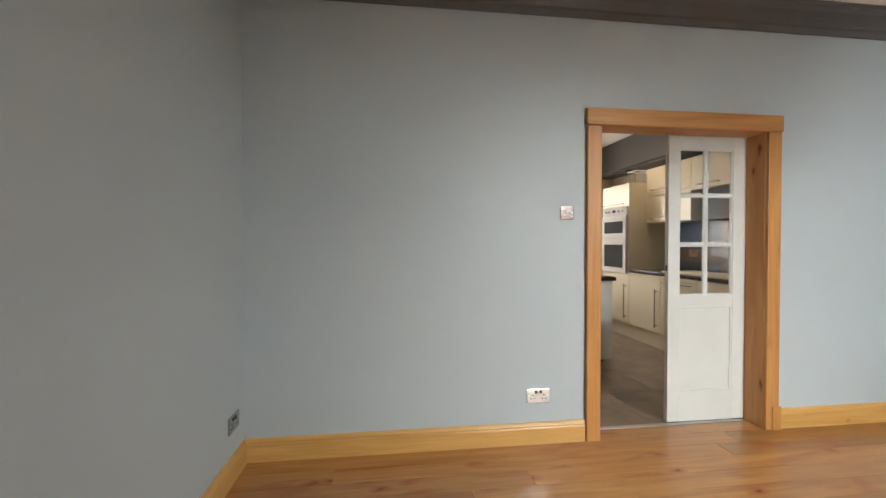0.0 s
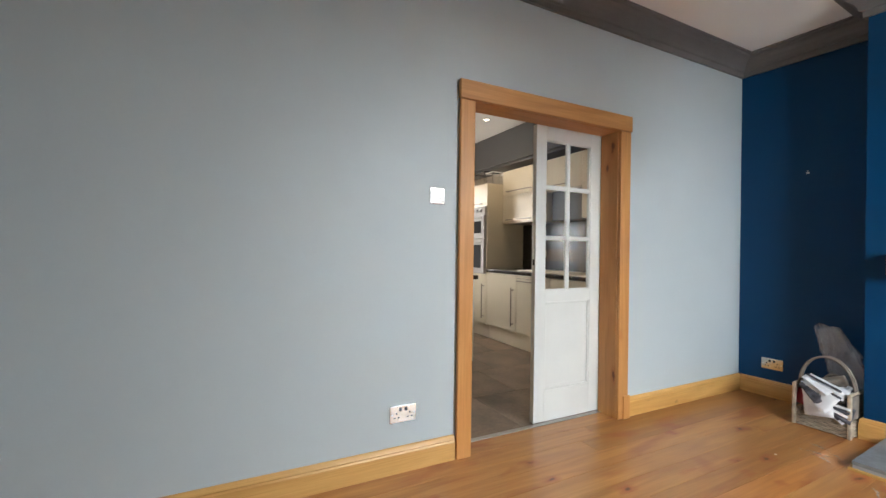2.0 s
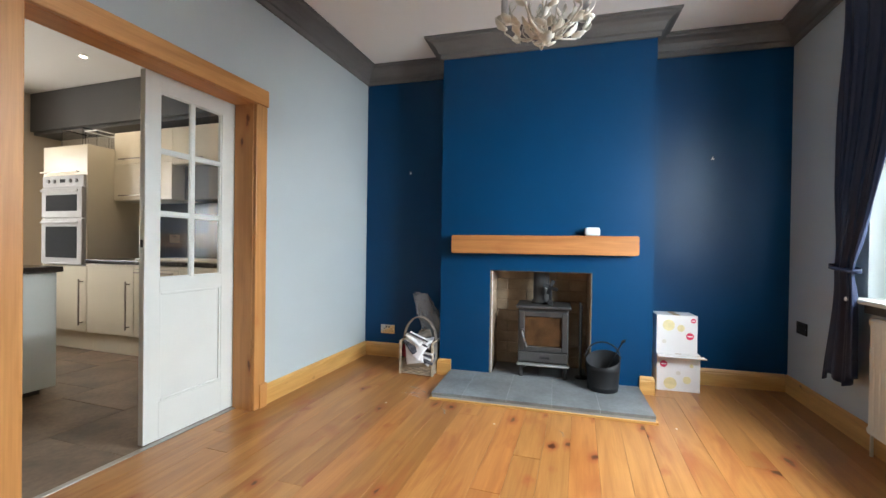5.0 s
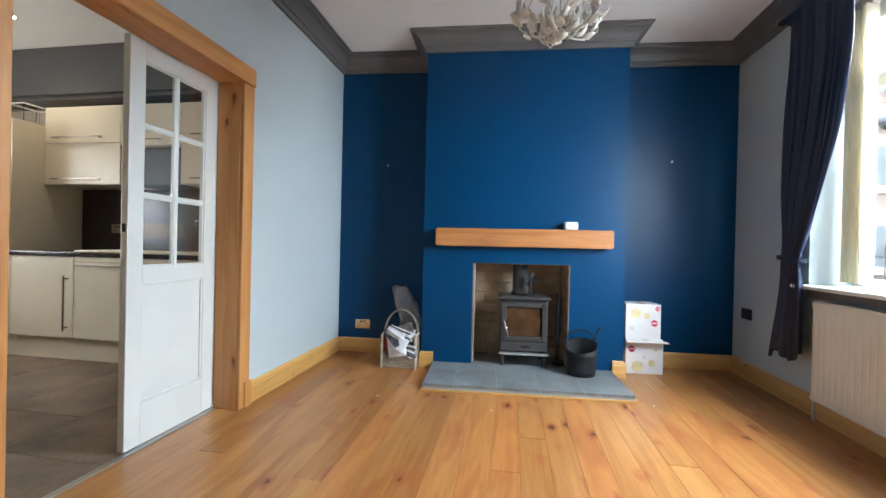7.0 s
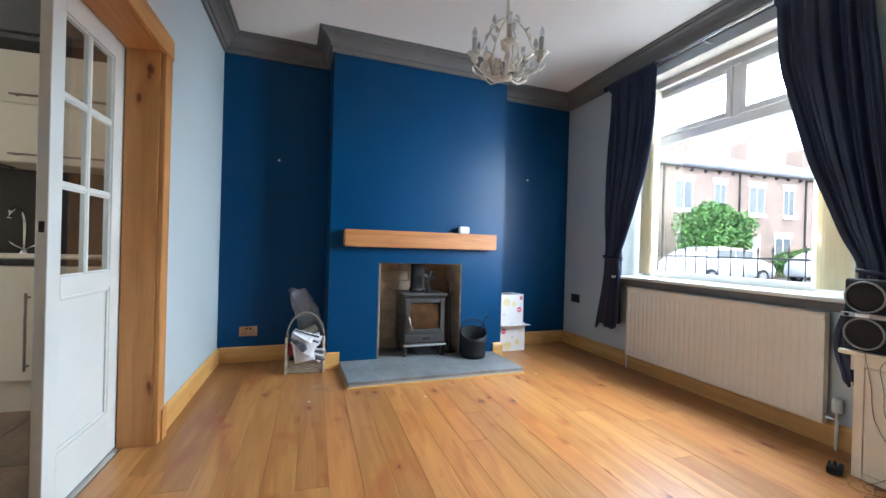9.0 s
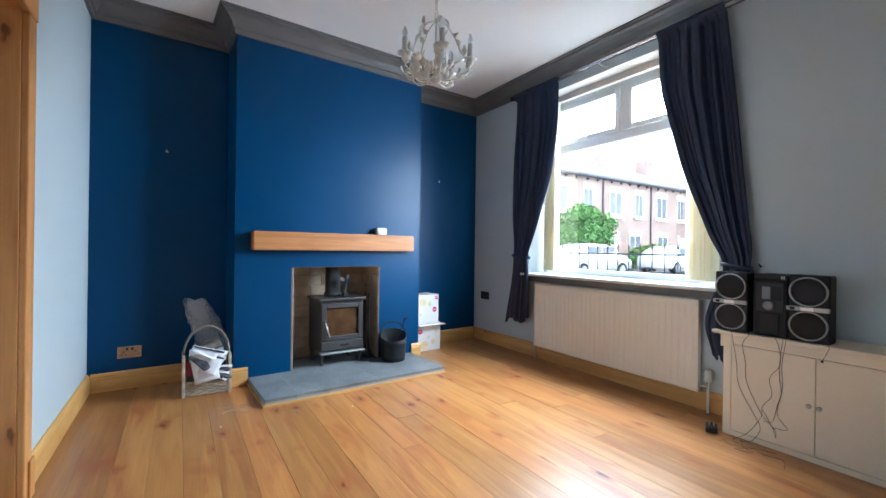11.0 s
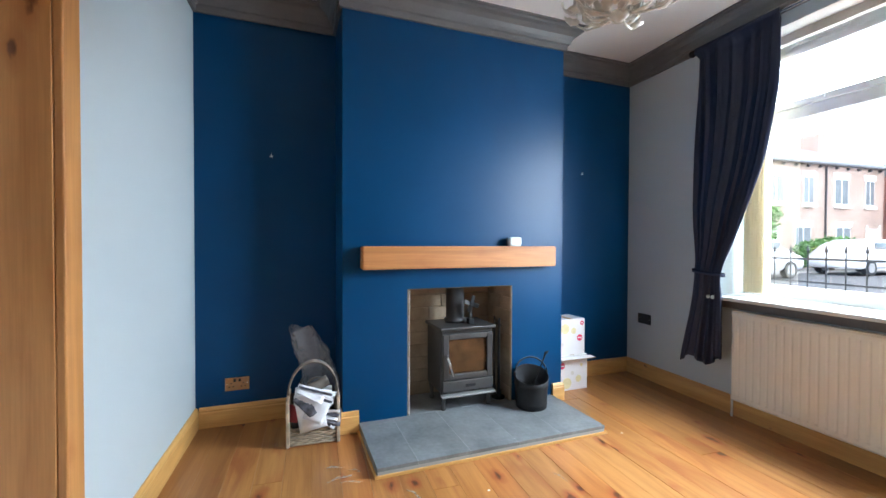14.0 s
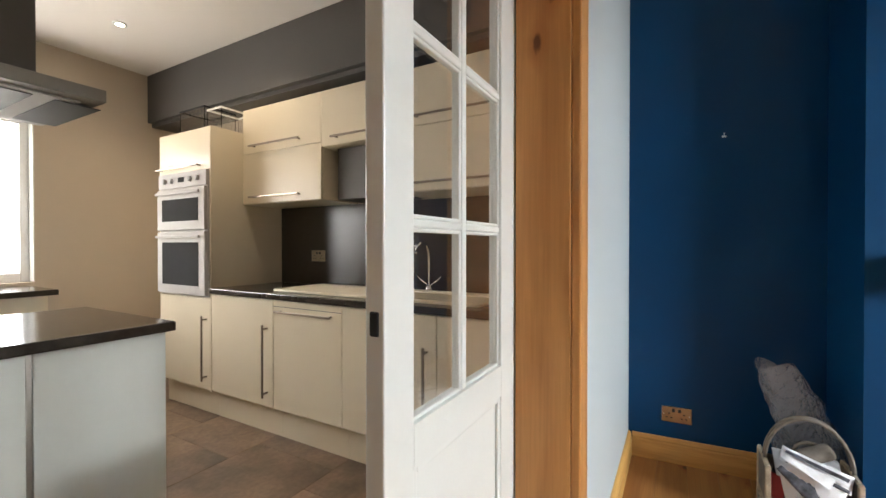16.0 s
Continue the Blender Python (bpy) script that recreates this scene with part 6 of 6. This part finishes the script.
def house(label, x0, x1, y0, y1, ze, zr, mat, wins, door_y=None, door_mat=None, stack=False):
    """A terraced house facing west, x0 its front."""
    h = thing("house", label, "house", pose(0, 0, 0), "houses across the street")
    part("wall", boxbm(x0, x1, y0, y1, -0.12, ze), mat, h)
    part("roof", gable_roof(bmesh.new(), x0, x1, y0, y1, ze + 0.002, zr, 0.12), M_ROOF, h, "grey slate roof")
    part("gutter", boxbm(x0 - 0.22, x0 - 0.125, y0, y1, ze - 0.07, ze + 0.01), M_GUTTER, h)
    for i in range(int((y1 - y0) / 0.9)):
        part("eaves_bracket", boxbm(x0 - 0.13, x0 - 0.001, y0 + 0.4 + 0.9 * i, y0 + 0.5 + 0.9 * i, ze - 0.22, ze - 0.101), M_GUTTER, h)
    for yc, zc, w, hh in wins:
        wd = part("window", boxbm(x0 - 0.03, x0 - 0.001, yc - w / 2, yc + w / 2, zc - hh / 2, zc + hh / 2), M_PVC, h, "white framed window")
        for s in (-1, 1):
            part("pane", boxbm(x0 - 0.040, x0 - 0.0305, yc + (s - 1) * w / 4 + w * 0.04, yc + (s + 1) * w / 4 - w * 0.04, zc - hh / 2 + 0.08, zc + hh / 2 - 0.08), M_PANE, wd)
        part("sill", boxbm(x0 - 0.12, x0 - 0.001, yc - w / 2 - 0.1, yc + w / 2 + 0.1, zc - hh / 2 - 0.16, zc - hh / 2 - 0.002), M_STONE, wd)
        part("lintel", boxbm(x0 - 0.05, x0 - 0.001, yc - w / 2 - 0.12, yc + w / 2 + 0.12, zc + hh / 2 + 0.002, zc + hh / 2 + 0.26), M_STONE, wd)
    if door_y is not None:
        part("door", boxbm(x0 - 0.05, x0 - 0.001, door_y - 0.45, door_y + 0.45, -0.09, 2.0), door_mat, h, "painted front door")
        part("door_surround", boxbm(x0 - 0.04, x0 - 0.0012, door_y - 0.62, door_y - 0.455, -0.09, 2.2), M_STONE, h)
        part("door_surround", boxbm(x0 - 0.04, x0 - 0.0012, door_y + 0.455, door_y + 0.62, -0.09, 2.2), M_STONE, h)
    if stack:
        part("chimney", boxbm((x0 + x1) / 2 - 0.5, (x0 + x1) / 2 + 0.5, y0 - 0.0, y0 + 0.7, zr - 0.4, zr + 1.1), mat, h, "brick chimney stack")
    part("downpipe", boxbm(x0 - 0.08, x0 - 0.002, y1 - 0.09, y1 - 0.03, -0.09, ze - 0.11), M_GUTTER, h)
    return h


HX = 15.6
for i in range(4):
    y1 = -9.2 - 4.9 * i
    y0 = y1 - 4.9
    d = {1: y0 + 0.9, 2: y0 + 3.9}.get(i, y0 + 0.9)
    house("two-storey pale brick terraced house with white windows", HX, HX + 6.6, y0 + 0.002, y1 - 0.002, 5.35, 6.9, M_HOUSE,
          ((y0 + 3.6, 3.95, 1.1, 1.45), (y0 + 1.25, 3.95, 0.75, 1.45), (y0 + 3.4 if i != 2 else y0 + 1.6, 1.35, 1.15, 1.5)), d, M_BLUEDOOR if i == 1 else M_WHITE, True)
house("red brick end house with a slate roof", 13.6, 21.0, -32.1, -29.3, 5.0, 5.9, M_HOUSE2, ((-31.2, 3.9, 0.9, 1.3), (-31.2, 1.3, 0.9, 1.5)), -29.95, M_WHITE)


def clump(bm, c, r, n, size, rnd):
    """Many small leaf blades scattered about a centre."""
    for _ in range(n):
        v = Vector((rnd.gauss(0, 1), rnd.gauss(0, 1), rnd.gauss(0, 1))).normalized() * (rnd.random() ** 0.35)
        p = Vector((c[0] + v.x * r[0], c[1] + v.y * r[1], c[2] + v.z * r[2]))
        a = Vector((rnd.uniform(-1, 1), rnd.uniform(-1, 1), rnd.uniform(-1, 1))).normalized() * size
        b = a.orthogonal().normalized() * size * 0.6
        bm.faces.new([bm.verts.new(p + q) for q in (-a, b, a, -b)])


def plant(name, label, cat, at, blobs, n, size, mat, trunk_r, seed):
    rnd = random.Random(seed)
    t = thing(name, label, cat, pose(*at))
    top = max(b[2] for b in blobs)
    part("trunk", tube(bmesh.new(), [(0, 0, 0), (0.03, 0.02, top * 0.4), (0, 0, top)], trunk_r, 8, trunk_r * 0.35), M_BARK, t)
    for k, b in enumerate(blobs[:6]):
        part("limb", tube(bmesh.new(), [(0, 0, top * 0.3), (b[0] * 0.5, b[1] * 0.5, (top * 0.3 + b[2]) / 2), (b[0], b[1], b[2])], trunk_r * 0.5, 6, trunk_r * 0.15), M_BARK, t)
    bm = bmesh.new()
    for x, yy, z, r in blobs:
        clump(bm, (x, yy, z), (r, r, r * 0.9), n, size, rnd)
    part("crown", bm, mat, t)
    return t


rnd = random.Random(9)
plant("hedge_bush", "large clipped bright green garden bush", "bush", (13.9, -16.27, -0.1), [(rnd.uniform(-0.5, 0.5), -1.9 + 0.48 * i, 0.9 + 2.0 * (j / 2) - 0.22 * abs(i - 6) * (j / 2), 0.80) for i in range(4, 9) for j in range(3)], 520, 0.10, M_LEAF, 0.16, 1)
plant("hedge_bush", "low round green shrub beside the parked cars", "bush", (14.3, -22.3, -0.1), [(rnd.uniform(-0.3, 0.3), -1.5 + 0.6 * i, 0.75 + 0.35 * (1 - abs(i - 2.5) / 2.5), 0.7) for i in range(6)], 420, 0.10, M_LEAF, 0.10, 2)
plant("street_tree", "leafy dark green tree beyond the red house", "tree", (15.4, -42.0, -0.1), [(rnd.uniform(-2.6, 2.6), rnd.uniform(-2, 2), rnd.uniform(2.0, 6.4), 1.5) for i in range(16)], 330, 0.17, M_TREE, 0.28, 3)
plant("street_tree", "tall leafy green tree in the distance", "tree", (0.5, -48.0, -0.1), [(rnd.uniform(-3, 3), rnd.uniform(-2, 2), rnd.uniform(2.4, 7.5), 1.7) for i in range(16)], 330, 0.18, M_TREE, 0.30, 4)


def car(label, x, y, paint, van=False):
    c = thing("car", label, "car", pose(x, y, -0.092, 0, 0, 90), "parked cars")
    side = [(-2.05, 0.32), (-2.08, 0.62), (-1.98, 0.82), (-1.25, 0.95), (-0.62, 1.40), (0.55, 1.47), (1.35, 1.30), (1.90, 0.95), (2.05, 0.85), (2.08, 0.40), (2.02, 0.28)]
    if van:
        side = [(-2.4, 0.35), (-2.42, 0.75), (-2.2, 1.05), (-1.5, 1.25), (-0.95, 1.95), (-0.5, 2.1), (2.3, 2.12), (2.4, 2.0), (2.42, 0.45), (2.38, 0.32)]
    bm = bmesh.new()
    rings = [[bm.verts.new((px, w * (1 if pz < 1.0 else 0.86), pz)) for px, pz in side] for w in (-0.86, 0.86)]
    n = len(side)
    for i in range(n):
        bm.faces.new((rings[0][i], rings[0][(i + 1) % n], rings[1][(i + 1) % n], rings[1][i]))
    bm.faces.new(rings[0]), bm.faces.new(rings[1][::-1])
    bmesh.ops.bevel(bm, geom=bm.edges[:], offset=0.05, segments=2, affect="EDGES", clamp_overlap=True)
    part("body", bm, paint, c, smooth=True)
    k = 1.25 if van else 1.0
    for s in (-1, 1):
        for x0, x1 in (((-1.35, -0.75),) if van else ((-0.85, -0.02), (0.06, 0.95))):
            part("side_window", boxbm(x0, x1, s * 0.80 - 0.02, s * 0.80 + 0.02, 1.00 * k, 1.33 * k, bevel=0.01), M_PANE, c)
        for wx in (-1.32 * (1.15 if van else 1), 1.30 * (1.15 if van else 1)):
            w = part("wheel", lathe(bmesh.new(), [(0.20, -0.09), (0.31, -0.10), (0.32, 0.0), (0.31, 0.10), (0.20, 0.09)], 24, pose(wx, s * 0.80, 0.32, 90, 0, 0)), M_TYRE, c, "black tyre")
            part("rim", lathe(bmesh.new(), [(0.20, -0.105), (0.19, 0.105)], 20, pose(wx, s * 0.80, 0.32, 90, 0, 0)), M_SILVER, w)
    part("windscreen", boxbm(-0.02, 0.02, -0.66, 0.66, -0.28, 0.28, m=pose(-0.97 if not van else -1.25, 0, 1.19 if not van else 1.62, 0, 54 if not van else 38, 0)), M_PANE, c)
    for s in (-0.6, 0.6):
        part("headlight", boxbm(-2.10 if not van else -2.43, -1.98, s - 0.16, s + 0.16, 0.62, 0.76, bevel=0.02), M_CHROME, c)
    return c


car("small white hatchback parked at the kerb", 12.3, -13.6, M_CARW)
car("white hatchback parked at the kerb", 12.2, -20.6, M_CARW)
car("dark blue car parked at the kerb", 10.4, -23.8, M_CARN)
car("white panel van parked down the street", 11.2, -29.5, M_CARW, True)

# ---- floors: boards and tiles ----
rng = random.Random(5)
floor = tagged(part("floor", boxbm(WX, 4.2, SY, 2.62, -0.06, -0.006), M_UNDER), "varnished orange-brown pine plank floor", "floor", kind="structure")
y = SY
while y < 2.60:
    w = 0.1405 if y > SY else 0.0183
    y1 = min(y + w, 2.60)
    x = WX - rng.uniform(0.0, 2.6)
    while x < 4.15:
        l = rng.uniform(1.7, 3.9)
        a, b = max(x, WX), min(x + l, 4.16)
        if b - a > 0.05:
            h = rng.uniform(-0.0006, 0.0006)
            bm = boxbm(-(b - a) / 2 + 0.0008, (b - a) / 2 - 0.0008, -(y1 - y) / 2 + 0.0005, (y1 - y) / 2 - 0.0005, -0.006, 0.0 + h, bevel=0.0006, seg=1)
            part("floorboard", bm, M_FLOOR, floor, m=pose((a + b) / 2, (y + y1) / 2, 0))
        x += l
    y = y1
kf = tagged(part("floor_kitchen", boxbm(-0.8, KE, 2.6325, KN, -0.06, -0.004), M_TGROUT), "dark brown-grey stone tiled kitchen floor", "floor", kind="structure")
rng = random.Random(8)
TS = 0.60
yy, row = 2.634, 0
while yy < KN - 0.02:
    xx = -0.8 - (0.2 if row % 2 else 0.0)
    while xx < KE:
        a, b, c0, c1 = max(xx, -0.799), min(xx + TS, KE - 0.001), yy, min(yy + TS, KN - 0.001)
        if b - a > 0.03:
            part("floor_tile", boxbm(-(b - a) / 2 + 0.0012, (b - a) / 2 - 0.0012, -(c1 - c0) / 2 + 0.0012, (c1 - c0) / 2 - 0.0012, -0.004, 0.0 + rng.uniform(-0.0005, 0.0005), bevel=0.0015, seg=1), M_TILE, kf, m=pose((a + b) / 2, (c0 + c1) / 2, 0))
        xx += TS
    yy += TS
    row += 1
